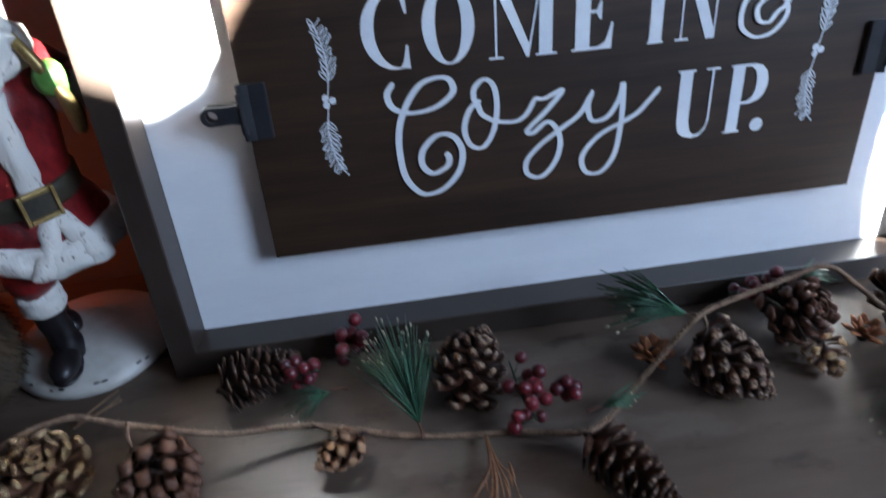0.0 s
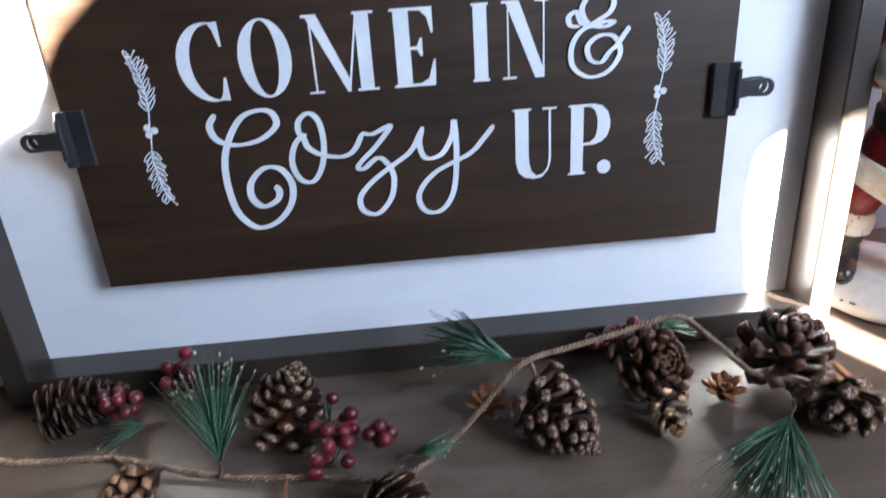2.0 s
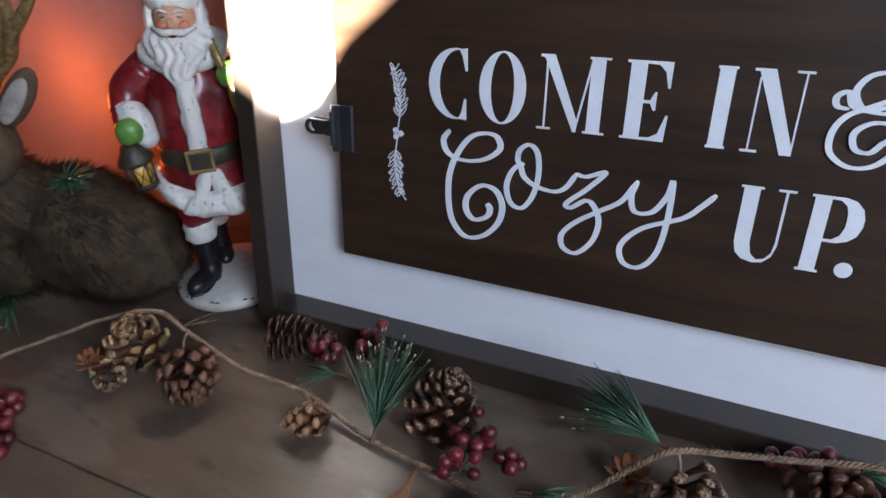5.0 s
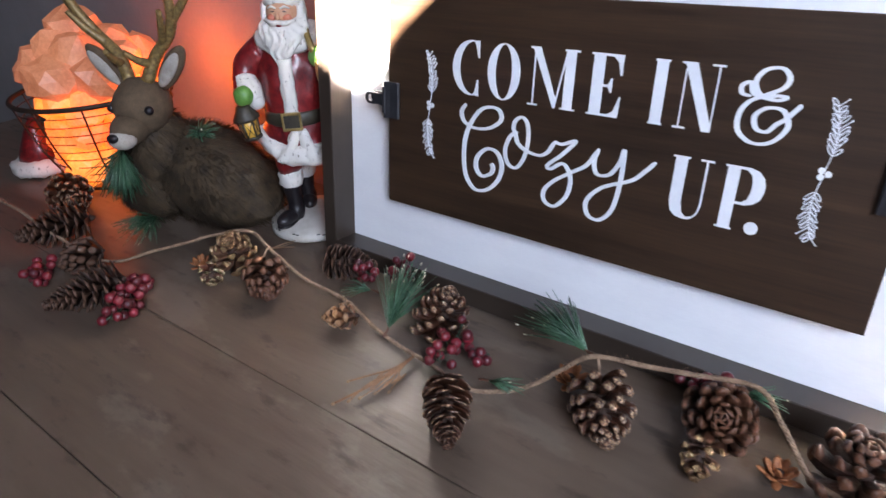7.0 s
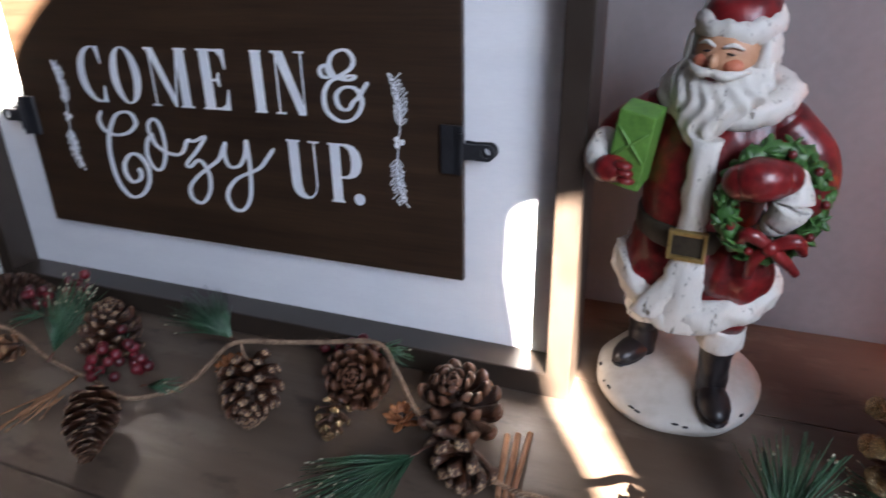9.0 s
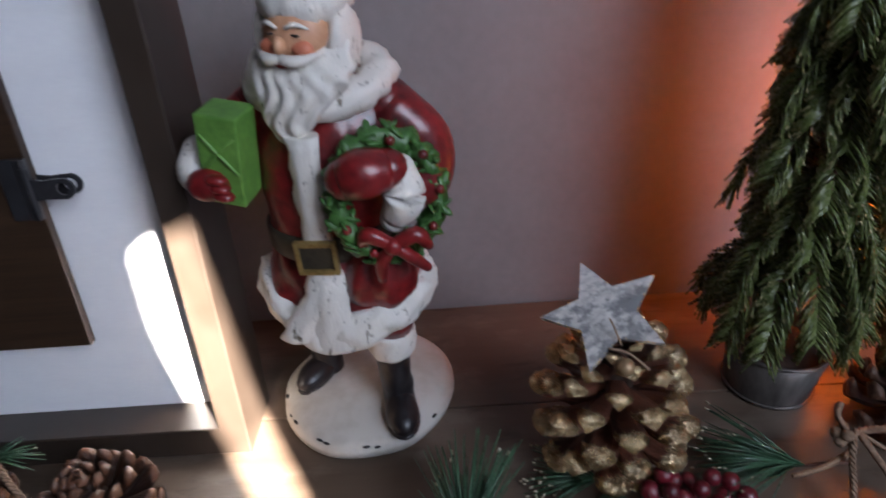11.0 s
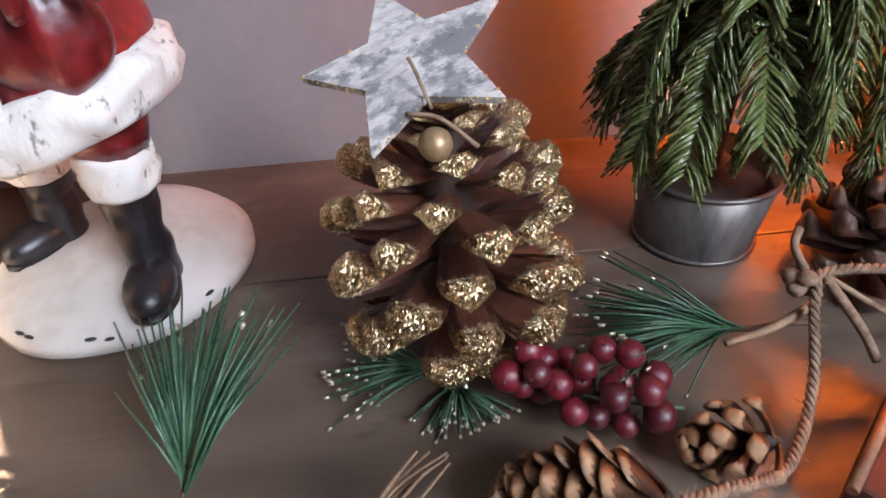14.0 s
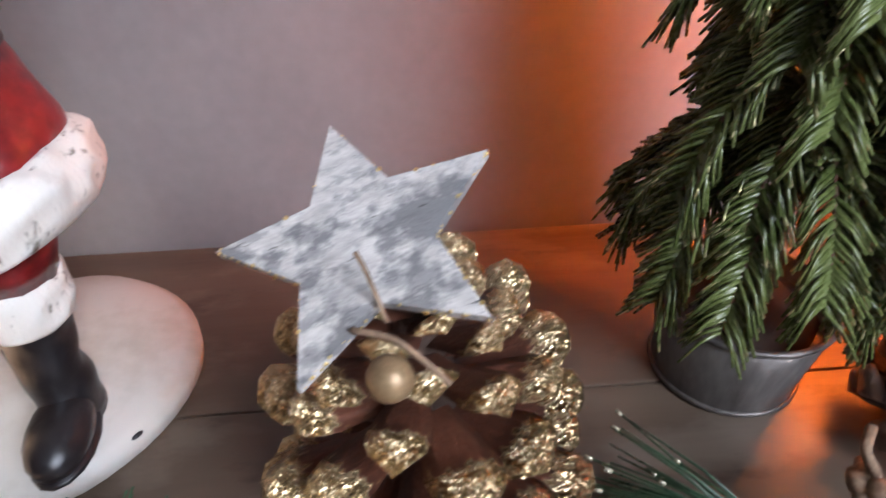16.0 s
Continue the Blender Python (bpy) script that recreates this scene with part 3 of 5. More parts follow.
cone((0.052, 0.382, 0.006), (0.073, 0.386, 0.068), 0.030, 62, "scale_frost", "upright open cone with gilt tips", width=0.61, spread=(-12, 60), shape=(0.62, 0.5), **OPEN)
cone((0.124, 0.304, 0.032), (0.172, 0.240, 0.019), 0.024, 78, "scale_frost", "long brown cone with gold-dusted scale edges", width=0.95, spread=(22, 68), shape=(0.72, 0.2), thick=0.05, lip=0.15, curl=0.05)
cone((0.242, 0.376, 0.030), (0.281, 0.314, 0.018), 0.029, 66, "scale_frost", "brown cone with pale gilt scale edges tied on twine", width=0.58, spread=(0, 62), shape=(0.68, 0.35), **OPEN)
cone((0.342, 0.405, 0.014), (0.350, 0.377, 0.042), 0.031, 48, "scale_brown", "round brown cone with broad open scales", width=0.65, spread=(-5, 60), **OPEN)
cone((0.342, 0.360, 0.026), (0.346, 0.330, 0.010), 0.016, 26, "scale_allgold", "small gold-painted cone hanging on twine", width=0.86, **OPEN)
cone((0.448, 0.388, 0.006), (0.448, 0.372, 0.070), 0.037, 46, "scale_brown", "large dark brown cone with thick rounded scales", width=0.56, spread=(0, 62), thick=0.13, lip=0.6, curl=0.22)
cone((0.472, 0.346, 0.030), (0.460, 0.326, 0.014), 0.030, 40, "scale_frost", "brown cone with glittering edges leaning on another", width=0.61, **OPEN)
cone((-0.318, 0.240, 0.026), (-0.345, 0.140, 0.028), 0.030, 95, "scale_dark", "long dark brown pine cone lying flat", width=0.75, **TIGHT)
cone((-0.420, 0.262, 0.024), (-0.440, 0.205, 0.022), 0.028, 58, "scale_dark", "dark cone in a cluster of cones", width=0.61, spread=(10, 65), **OPEN)
cone((-0.510, 0.300, 0.034), (-0.545, 0.195, 0.036), 0.036, 90, "scale_dark", "big dark brown cone lying flat", width=0.75, **TIGHT)
cone((-0.660, 0.330, 0.030), (-0.600, 0.310, 0.034), 0.034, 60, "scale_frost", "cone with pale frosted edges behind other cones", width=0.61, **OPEN)
cone((0.791, 0.416, 0.020), (0.790, 0.404, 0.142), 0.0500, 64, "scale_gold", "large upright cone with gold glitter on every scale", width=0.60, spread=(2, 48), shape=(0.76, 0.10), thick=0.085, lip=1.0, curl=-0.06, name="glittered_cone")
cone((0.858, 0.306, 0.024), (0.792, 0.320, 0.026), 0.030, 70, "scale_pale", "weathered tan cone with flared thin scales", width=0.72, spread=(34, 68), shape=(0.7, 0.2), thick=0.026, lip=0.0, curl=0.16)
cone((0.800, 0.298, 0.022), (0.742, 0.296, 0.020), 0.027, 60, "scale_dark", "dark cone lying under the twine", width=0.8, spread=(25, 62), thick=0.04, lip=0.1, curl=0.1)
cone((0.906, 0.332, 0.018), (0.866, 0.336, 0.017), 0.019, 30, "scale_pale", "small tan cone with a gold-glittered tip", width=0.79, spread=(15, 65), **OPEN)
cone((0.638, 0.322, 0.030), (0.642, 0.288, 0.016), 0.024, 40, "scale_pale", "tan cone catching the sunlight beside the twine", width=0.65, spread=(10, 65), **OPEN)
cone((1.012, 0.436, 0.004), (1.010, 0.432, 0.058), 0.040, 50, "scale_dark", "dark brown cone standing beside the bucket", width=0.58, **OPEN)

# ---- birch star ----


def birch():
    """Birch bark: warm white skin, ragged grey patches where it has peeled, and fine dark dashes across."""
    m = surf("birch_bark", (0.36, 0.34, 0.32), (0.62, 0.59, 0.55), 70, 0.8, 1.0, stretch=(1, 2.5, 1), fine=5, spread=(0.35, 0.6))
    nodes, links = m.node_tree.nodes, m.node_tree.links
    b = nodes["Principled BSDF"]
    co = next(n for n in nodes if n.type == "TEX_COORD")
    out = b.inputs["Base Color"].links[0].from_socket
    for scale, stretch, lo, hi, colour, depth in ((38, (1, 1.3, 1), 0.50, 0.56, (0.13, 0.13, 0.135), 0.85), (130, (1, 2.2, 1), 0.56, 0.60, (0.30, 0.29, 0.28), 0.7), (95, (1, 5, 1), 0.64, 0.68, (0.045, 0.04, 0.04), 0.85)):
        mp = nodes.new("ShaderNodeMapping")
        mp.inputs["Scale"].default_value, mp.inputs["Location"].default_value = stretch, (scale * 0.7, 1.3, 0)
        links.new(co.outputs["Object"], mp.inputs["Vector"])
        n = nodes.new("ShaderNodeTexNoise")
        n.inputs["Scale"].default_value, n.inputs["Detail"].default_value, n.inputs["Roughness"].default_value = scale, 7, 0.62
        links.new(mp.outputs[0], n.inputs["Vector"])
        r = nodes.new("ShaderNodeMapRange")
        r.inputs["From Min"].default_value, r.inputs["From Max"].default_value, r.inputs["To Max"].default_value = lo, hi, depth
        links.new(n.outputs["Fac"], r.inputs[0])
        mix = nodes.new("ShaderNodeMixRGB")
        links.new(r.outputs[0], mix.inputs[0])
        links.new(out, mix.inputs[1])
        mix.inputs[2].default_value = (*colour, 1)
        out = mix.outputs[0]
    links.new(out, b.inputs["Base Color"])
    return m


M["birch"] = birch()
M["gold"] = surf("gold_glitter", (0.45, 0.3, 0.1), (0.9, 0.68, 0.3), 300, 0.3, 0.6, metal=1.0)
star_x, star_y = Vector((0.952, 0.135, 0.274)).normalized(), Vector((-0.225, 0.917, 0.330)).normalized()
star_z = star_x.cross(star_y)
star_y = star_z.cross(star_x)
star = thing("bark_star", "birch bark star with gold edges on the glittered cone", "star ornament", Matrix.Translation((0.779, 0.405, 0.147)) @ Matrix((star_x, star_y, star_z)).transposed().to_4x4())
outline = []
for k in range(10):
    r, a = (0.0378 if k % 2 == 0 else 0.0178), radians(89.4 + 36 * k)
    outline.append((r * math.cos(a), r * math.sin(a)))
bm = bmesh.new()
prism(bm, outline, -0.0015, 0, thick=0.003)
bmesh.ops.transform(bm, matrix=pose(0, 0, 0, -90), verts=bm.verts)
part("star", bm, M["birch"], star)
bm = bmesh.new()
for k in range(10):
    a, b = Vector(outline[k]).to_3d(), Vector(outline[(k + 1) % 10]).to_3d()
    for j in range(26):
        if noise.noise((k * 3.1, j * 0.4, 0)) > 0.0:
            p = a.lerp(b, (j + random.random()) / 26)
            ball(bm, (p.x, p.y, random.uniform(-0.001, 0.0015)), [random.uniform(0.00025, 0.0007)] * 3, u=5, v=4)
part("glitter_edge", bm, M["gold"], star)
bell = thing("gold_bell", "tiny gold jingle bell tied on the cone with twine", "bell", pose(0.784, 0.374, 0.133))
part("bell", ball(bmesh.new(), (0, 0, 0), (0.0054, 0.0054, 0.0054), u=18, v=12), surf("brushed_gold", (0.18, 0.11, 0.055), (0.42, 0.28, 0.15), 120, 0.4, 0.3, metal=0.35), bell, smooth=True)
M["twine"] = surf("jute_twine", (0.11, 0.062, 0.036), (0.36, 0.24, 0.155), 120, 0.9, 0.6, fine=4)


def tube(bm, line, radius, sides=6, slot=0, taper=None):
    """A round rod along a line of points."""
    rows = []
    up = Vector((0.12, 0.2, 1)).normalized()
    for i, p in enumerate(line):
        d = (line[min(i + 1, len(line) - 1)] - line[max(i - 1, 0)]).normalized()
        a = d.cross(up)
        a = a.normalized() if a.length > 1e-4 else Vector((1, 0, 0))
        b = a.cross(d)
        r = radius * (taper(i / max(1, len(line) - 1)) if taper else 1)
        rows.append([bm.verts.new(p + (a * math.cos(2 * math.pi * k / sides) + b * math.sin(2 * math.pi * k / sides)) * r) for k in range(sides)])
    for a, b in zip(rows, rows[1:]):
        for k in range(sides):
            f = bm.faces.new((a[k], b[k], b[(k + 1) % sides], a[(k + 1) % sides]))
            f.smooth, f.material_index = True, slot
    for r in (rows[0], rows[-1][::-1]):
        bm.faces.new(r).material_index = slot
    return bm


bm = bmesh.new()
tube(bm, spline([(0.776, 0.383, 0.1395), (0.786, 0.379, 0.139), (0.797, 0.372, 0.132)], 6), 0.0008)
tube(bm, spline([(0.784, 0.384, 0.140), (0.780, 0.390, 0.150), (0.778, 0.392, 0.154)], 6), 0.0006)
part("string", bm, M["twine"], bell).matrix_parent_inverse = bell.matrix_basis.inverted()


# ---- twine garland ----
def rope(points, radius, parent, pitch=0.011):
    line = spline(points, 30)
    total, dist = 0, [0]
    for a, b in zip(line, line[1:]):
        total += (b - a).length
        dist.append(total)
    n = int(total / pitch * 9)
    path, j = [], 0
    for i in range(n):
        s = total * i / (n - 1)
        while j < len(dist) - 2 and dist[j + 1] < s:
            j += 1
        path.append(line[j].lerp(line[j + 1], (s - dist[j]) / max(1e-9, dist[j + 1] - dist[j])))
    for k in range(3):
        strand = []
        for i, p in enumerate(path):
            d = (path[min(i + 1, n - 1)] - path[max(i - 1, 0)]).normalized()
            a = d.cross(Vector((0, 0.1, 1))).normalized()
            b = a.cross(d)
            t = 2 * math.pi * (i / 9 + k / 3)
            w = 1 + 0.25 * noise.noise(p * 90)
            strand.append(p + (a * math.cos(t) + b * math.sin(t)) * radius * 0.60 * w + Vector((0, 0, 0.0012 * noise.noise(p * 35))))
        part("strand", tube(bmesh.new(), strand, radius * 0.56, 6), M["twine"], parent)
    bm = bmesh.new()
    for i in range(int(total * 900)):
        p = path[random.randrange(n)]
        d = Vector((random.uniform(-1, 1), random.uniform(-1, 1), random.uniform(-0.3, 1))).normalized()
        e = p + d * random.uniform(0.003, 0.007)
        tube(bm, [p, p.lerp(e, 0.5) + Vector((0, 0, random.uniform(-0.0006, 0.0006))), e], 0.00013, 3)
    tagged(part("fuzz", bm, M["twine"], parent), kind="stuff")


garland = thing("twine_garland", "natural jute twine garland winding between the pine cones", "garland")
rope([(-0.75, 0.25, 0.03), (-0.60, 0.235, 0.05), (-0.50, 0.24, 0.03), (-0.41, 0.255, 0.012), (-0.36, 0.300, 0.022), (-0.30, 0.350, 0.038), (-0.235, 0.366, 0.056), (-0.19, 0.360, 0.046), (-0.13, 0.357, 0.025), (-0.067, 0.361, 0.014), (0.012, 0.342, 0.006), (0.085, 0.329, 0.009), (0.125, 0.318, 0.012), (0.148, 0.323, 0.010), (0.173, 0.342, 0.010), (0.190, 0.352, 0.018), (0.213, 0.361, 0.040), (0.238, 0.370, 0.060), (0.272, 0.386, 0.056), (0.315, 0.395, 0.058), (0.366, 0.402, 0.063), (0.390, 0.387, 0.049), (0.418, 0.364, 0.030), (0.447, 0.346, 0.034), (0.494, 0.332, 0.012), (0.528, 0.327, 0.014), (0.56, 0.324, 0.02), (0.598, 0.324, 0.030), (0.633, 0.326, 0.034), (0.674, 0.322, 0.014), (0.718, 0.312, 0.012), (0.750, 0.297, 0.020), (0.765, 0.287, 0.030), (0.787, 0.290, 0.042), (0.826, 0.292, 0.052), (0.868, 0.306, 0.036), (0.905, 0.324, 0.014), (0.932, 0.356, 0.016), (0.938, 0.380, 0.044), (0.950, 0.390, 0.048), (1.0, 0.385, 0.045), (1.1, 0.37, 0.03), (1.2, 0.36, 0.01)], 0.0021, garland)
bm = bmesh.new()
for _ in range(7):
    ball(bm, (0.937 + random.uniform(-0.005, 0.006), 0.390 + random.uniform(-0.005, 0.005), 0.047 + random.uniform(-0.004, 0.004)), (0.004, 0.0045, 0.0035), u=10, v=8, fuzz=0.0008, freq=300)
tube(bm, spline([(0.937, 0.39, 0.05), (0.930, 0.392, 0.062), (0.934, 0.398, 0.066)], 8), 0.0018)
tube(bm, spline([(0.945, 0.388, 0.048), (0.958, 0.372, 0.030), (0.966, 0.366, 0.016)], 8), 0.0022)
tube(bm, spline([(0.945, 0.388, 0.048), (0.975, 0.378, 0.030), (0.985, 0.382, 0.026)], 8), 0.0014)
part("knot", bm, M["twine"], garland, "knotted twine end")
for line in (((0.243, 0.371, 0.060), (0.246, 0.368, 0.048), (0.244, 0.374, 0.034)), ((-0.067, 0.361, 0.016), (-0.055, 0.352, 0.018), (-0.036, 0.344, 0.02)), ((-0.19, 0.360, 0.05), (-0.19, 0.352, 0.045), (-0.188, 0.346, 0.036))):
    part("tie", tube(bmesh.new(), spline(line, 8), 0.0013), M["twine"], garland)

# ---- needle sprigs ----
M["needle"] = surf("artificial_pine_needle", (0.018, 0.055, 0.030), (0.085, 0.180, 0.095), 60, 0.30, 0.1)
M["needle_tip"] = surf("frosted_needle_tip", (0.5, 0.45, 0.3), (0.85, 0.8, 0.6), 300, 0.25, 0.3, metal=0.4)
M["stem"] = surf("brown_stem", (0.05, 0.02, 0.012), (0.14, 0.06, 0.035), 90, 0.7, 0.4)


def needles(bm, base, aim, n, length, spread, glitter=0.0, radius=0.00056, floor_z=0.001):
    aim = Vector(aim).normalized()
    side = aim.cross(Vector((0, 0, 1)))
    side = side.normalized() if side.length > 0.1 else Vector((1, 0, 0))
    up = side.cross(aim)
    for _ in range(n):
        a, b = random.gauss(0, spread), random.gauss(0, spread * 0.5)
        d = (aim + side * a + up * b).normalized()
        l = length * random.uniform(0.6, 1.08)
        p = Vector(base) + aim * random.uniform(0, length * 0.22)
        q = [p, p + d * l * 0.5 + Vector((0, 0, random.uniform(0, 0.002))), p + d * l - Vector((0, 0, l * 0.06))]
        for v in q:
            v.z = max(v.z, floor_z + random.uniform(0, 0.002))
        tube(bm, q, radius, 3, 0, lambda t: 1 - 0.6 * t)
        if random.random() < glitter:
            tube(bm, [q[2].lerp(q[1], 0.09), q[2] + d * 0.0003], radius * 1.05, 3, 1)


def sprig(base, start, aim, n, length, spread, label, glitter=0.2, group="pine sprigs on the twine", radius=0.00085):
    s = thing("pine_sprig", label, "pine sprig", Matrix.Translation(base), group)
    off = Matrix.Translation(base).inverted()
    bm = tube(bmesh.new(), spline([base, Vector(base).lerp(Vector(start), 0.5) + Vector((0.001, 0, 0.001)), start, Vector(start) + Vector(aim).normalized() * length * 0.25], 5), 0.0016, 6, 0, lambda t: 1 - 0.4 * t)
    part("stem", bm, M["stem"], s).matrix_parent_inverse = off
    bm = bmesh.new()
    needles(bm, start, aim, n, length, spread, glitter, radius)
    tagged(part("needles", bm, [M["needle"], M["needle_tip"]], s), kind="stuff").matrix_parent_inverse = off


sprig((0.014, 0.336, 0.010), (0.013, 0.346, 0.014), (-0.014, 0.060, 0.040), 100, 0.072, 0.32, "green pine sprig with frosted tips tied upright", 0.5)
sprig((0.238, 0.371, 0.059), (0.231, 0.374, 0.060), (-0.050, 0.016, 0.016), 110, 0.060, 0.36, "green pine sprig leaning on the frame", 0.1)
sprig((0.434, 0.340, 0.022), (0.428, 0.332, 0.020), (-0.050, -0.062, -0.004), 120, 0.088, 0.34, "green pine sprig with silvery tips lying flat", 0.6)
sprig((0.676, 0.322, 0.014), (0.686, 0.331, 0.026), (0.010, 0.048, 0.034), 95, 0.066, 0.44, "green pine sprig fanned upwards behind the twine", 0.08, radius=0.00105)
sprig((0.945, 0.382, 0.026), (0.915, 0.384, 0.024), (-0.060, 0.010, 0.003), 120, 0.062, 0.42, "green pine sprig on a brown twig, lying sideways", 0.25)
sprig((0.79, 0.398, 0.006), (0.782, 0.396, 0.006), (-0.045, 0.006, 0.004), 60, 0.046, 0.45, "gold-glittered green sprig under the large cone", 0.9)
sprig((0.79, 0.398, 0.006), (0.788, 0.388, 0.006), (0.004, -0.045, -0.001), 46, 0.028, 0.6, "gold-glittered green sprig under the large cone", 0.95)
sprig((-0.470, 0.372, 0.016), (-0.468, 0.366, 0.018), (0.02, -0.04, 0.004), 110, 0.058, 0.5, "dark green pine sprig beside the deer", 0.05)
sprig((0.350, 0.416, 0.036), (0.356, 0.416, 0.040), (0.04, 0.004, 0.004), 24, 0.030, 0.4, "short green sprig behind a cone", 0.1)
sprig((-0.04, 0.395, 0.012), (-0.052, 0.392, 0.016), (-0.028, -0.012, 0.004), 16, 0.034, 0.4, "short green sprig among red berries", 0.2)
sprig((0.140, 0.335, 0.012), (0.148, 0.334, 0.016), (0.04, 0.002, 0.004), 20, 0.034, 0.3, "thin green sprig beside red berries", 0.2)

# ---- berries ----
M["stalk"] = surf("green_stalk", (0.012, 0.03, 0.016), (0.04, 0.075, 0.042), 80, 0.6, 0.2)
M["berry"] = surf("glossy_red_berry", (0.050, 0.004, 0.007), (0.180, 0.011, 0.020), 40, 0.34, 0.25, coat=0.3, per_object=0.4)
bm = bmesh.new()
ball(bm, (0, 0, 0), (1, 1, 0.98), u=14, v=10)
ball(bm, (0, 0, 0.98), (0.13, 0.13, 0.1), slot=1, u=6, v=4)
BERRY = bpy.data.meshes.new("berry")
bm.to_mesh(BERRY)
bm.free()
BERRY.materials.append(M["berry"])
BERRY.materials.append(M["stem"])


def berries(center, along, n, r, wide, high, label):
    c, a = Vector(center), Vector(along)
    s = thing("berry_cluster", label, "berries", Matrix.Translation(c), "red berry clusters on the table")
    side = a.cross(Vector((0, 0, 1))).normalized()
    bm = bmesh.new()
    placed = []
    for _ in range(n * 60):
        if len(placed) >= n:
            break
        p = a * random.uniform(-0.5, 0.5) + side * random.uniform(-wide, wide) + Vector((0, 0, random.uniform(-1, 1) * high))
        p.z = max(p.z, r * 1.02 - c.z)
        if all((p - q).length > r * 1.62 for q in placed):
            placed.append(p)
    for p in placed:
        ob = new("berry", BERRY)
        ob.parent = s
        k = r * random.uniform(0.86, 1.1)
        ob.matrix_basis = Matrix.Translation(p) @ pose(0, 0, 0, random.uniform(-70, 70), random.uniform(-70, 70), 0) @ Matrix.Diagonal((k, k, k, 1))
        foot = a * max(-0.5, min(0.5, p.dot(a) / a.length_squared)) + Vector((0, 0, -high * 0.5))
        part("stalk", tube(bmesh.new(), spline([foot, foot.lerp(p, 0.5) + Vector((0, 0, 0.002)), p], 4), 0.00045, 5), M["stalk"], s)
    tube(bm, spline([-a * 0.62, Vector((0, 0, -high * 0.5)), a * 0.6], 5), 0.001, 5)
    part("stem", bm, M["stalk"], s)


berries((0.094, 0.352, 0.028), (0.006, -0.044, -0.006), 14, 0.0054, 0.016, 0.016, "cluster of shiny dark red berries on green stalks")
berries((0.130, 0.352, 0.024), (0.010, 0.010, 0.004), 6, 0.0056, 0.008, 0.008, "small cluster of shiny red berries beside a long cone")
berries((-0.078, 0.408, 0.026), (0.030, -0.008, 0.006), 11, 0.0056, 0.012, 0.012, "cluster of dark red berries by the frame")
berries((-0.030, 0.428, 0.034), (0.026, 0.004, 0.004), 11, 0.0056, 0.010, 0.012, "frosted red berries behind a green sprig")
berries((-0.288, 0.218, 0.020), (0.040, -0.066, 0.0), 34, 0.0062, 0.016, 0.013, "long cluster of dark red berries")
berries((-0.445, 0.185, 0.020), (0.03, -0.03, 0.0), 16, 0.0062, 0.014, 0.010, "red berries among dark pine cones")
berries((0.330, 0.420, 0.036), (0.056, 0.004, 0.004), 13, 0.0055, 0.010, 0.010, "dark red berries behind the twine")
berries((0.838, 0.364, 0.024), (0.058, -0.028, 0.0), 25, 0.0063, 0.013, 0.014, "cluster of dull crimson berries beside the large cone")

# ---- dried flowers, twigs, cinnamon ----
M["dried"] = surf("dried_orange_petal", (0.16, 0.048, 0.014), (0.40, 0.15, 0.05), 80, 0.7, 0.4)
M["twig"] = surf("dry_twig", (0.12, 0.065, 0.035), (0.34, 0.21, 0.12), 90, 0.8, 0.4)


def dried_flower(x, y, r):
    s = thing("dried_flower", "small dried orange-brown seed flower on the table", "dried flower", pose(x, y, 0.001), "dried flowers")
    for k in range(16):
        bm = bmesh.new()
        a, el = k * 137.5, 10 + 60 * (k / 16)
        ball(bm, (r * 0.5, 0, 0), (r * 0.5, r * 0.2, r * 0.07), u=8, v=6)
        bmesh.ops.transform(bm, matrix=pose(0, 0, r * 0.35, 0, -el, a), verts=bm.verts)
        part("petal", bm, M["dried"], s, smooth=True)
    part("seed_head", ball(bmesh.new(), (0, 0, r * 0.45), (r * 0.3, r * 0.3, r * 0.45), u=8, v=6), M["core"], s)


dried_flower(0.213, 0.381, 0.021)
dried_flower(0.398, 0.371, 0.019)
dried_flower(-0.292, 0.322, 0.018)


def twigs(base, aim, n, length, spread, label, radius=0.0011):
    s = thing("twig_bundle", label, "twigs", Matrix.Translation(base), "twig bundles")
    aim = Vector(aim).normalized()
    side = aim.cross(Vector((0, 0, 1))).normalized()
    for _ in range(n):
        d = (aim + side * random.gauss(0, spread) + Vector((0, 0, random.uniform(-0.05, 0.25)))).normalized()
        l = length * random.uniform(0.6, 1.05)
        q = spline([Vector((0, 0, 0)), d * l * 0.5 + side * random.uniform(-0.004, 0.004), d * l], 4)
        for v in q:
            v.z = max(v.z, radius - base[2] + 0.0005)
        part("twig", tube(bmesh.new(), q, radius * random.uniform(0.6, 1.2), 5, 0, lambda t: 1 - 0.5 * t), M["twig"], s)


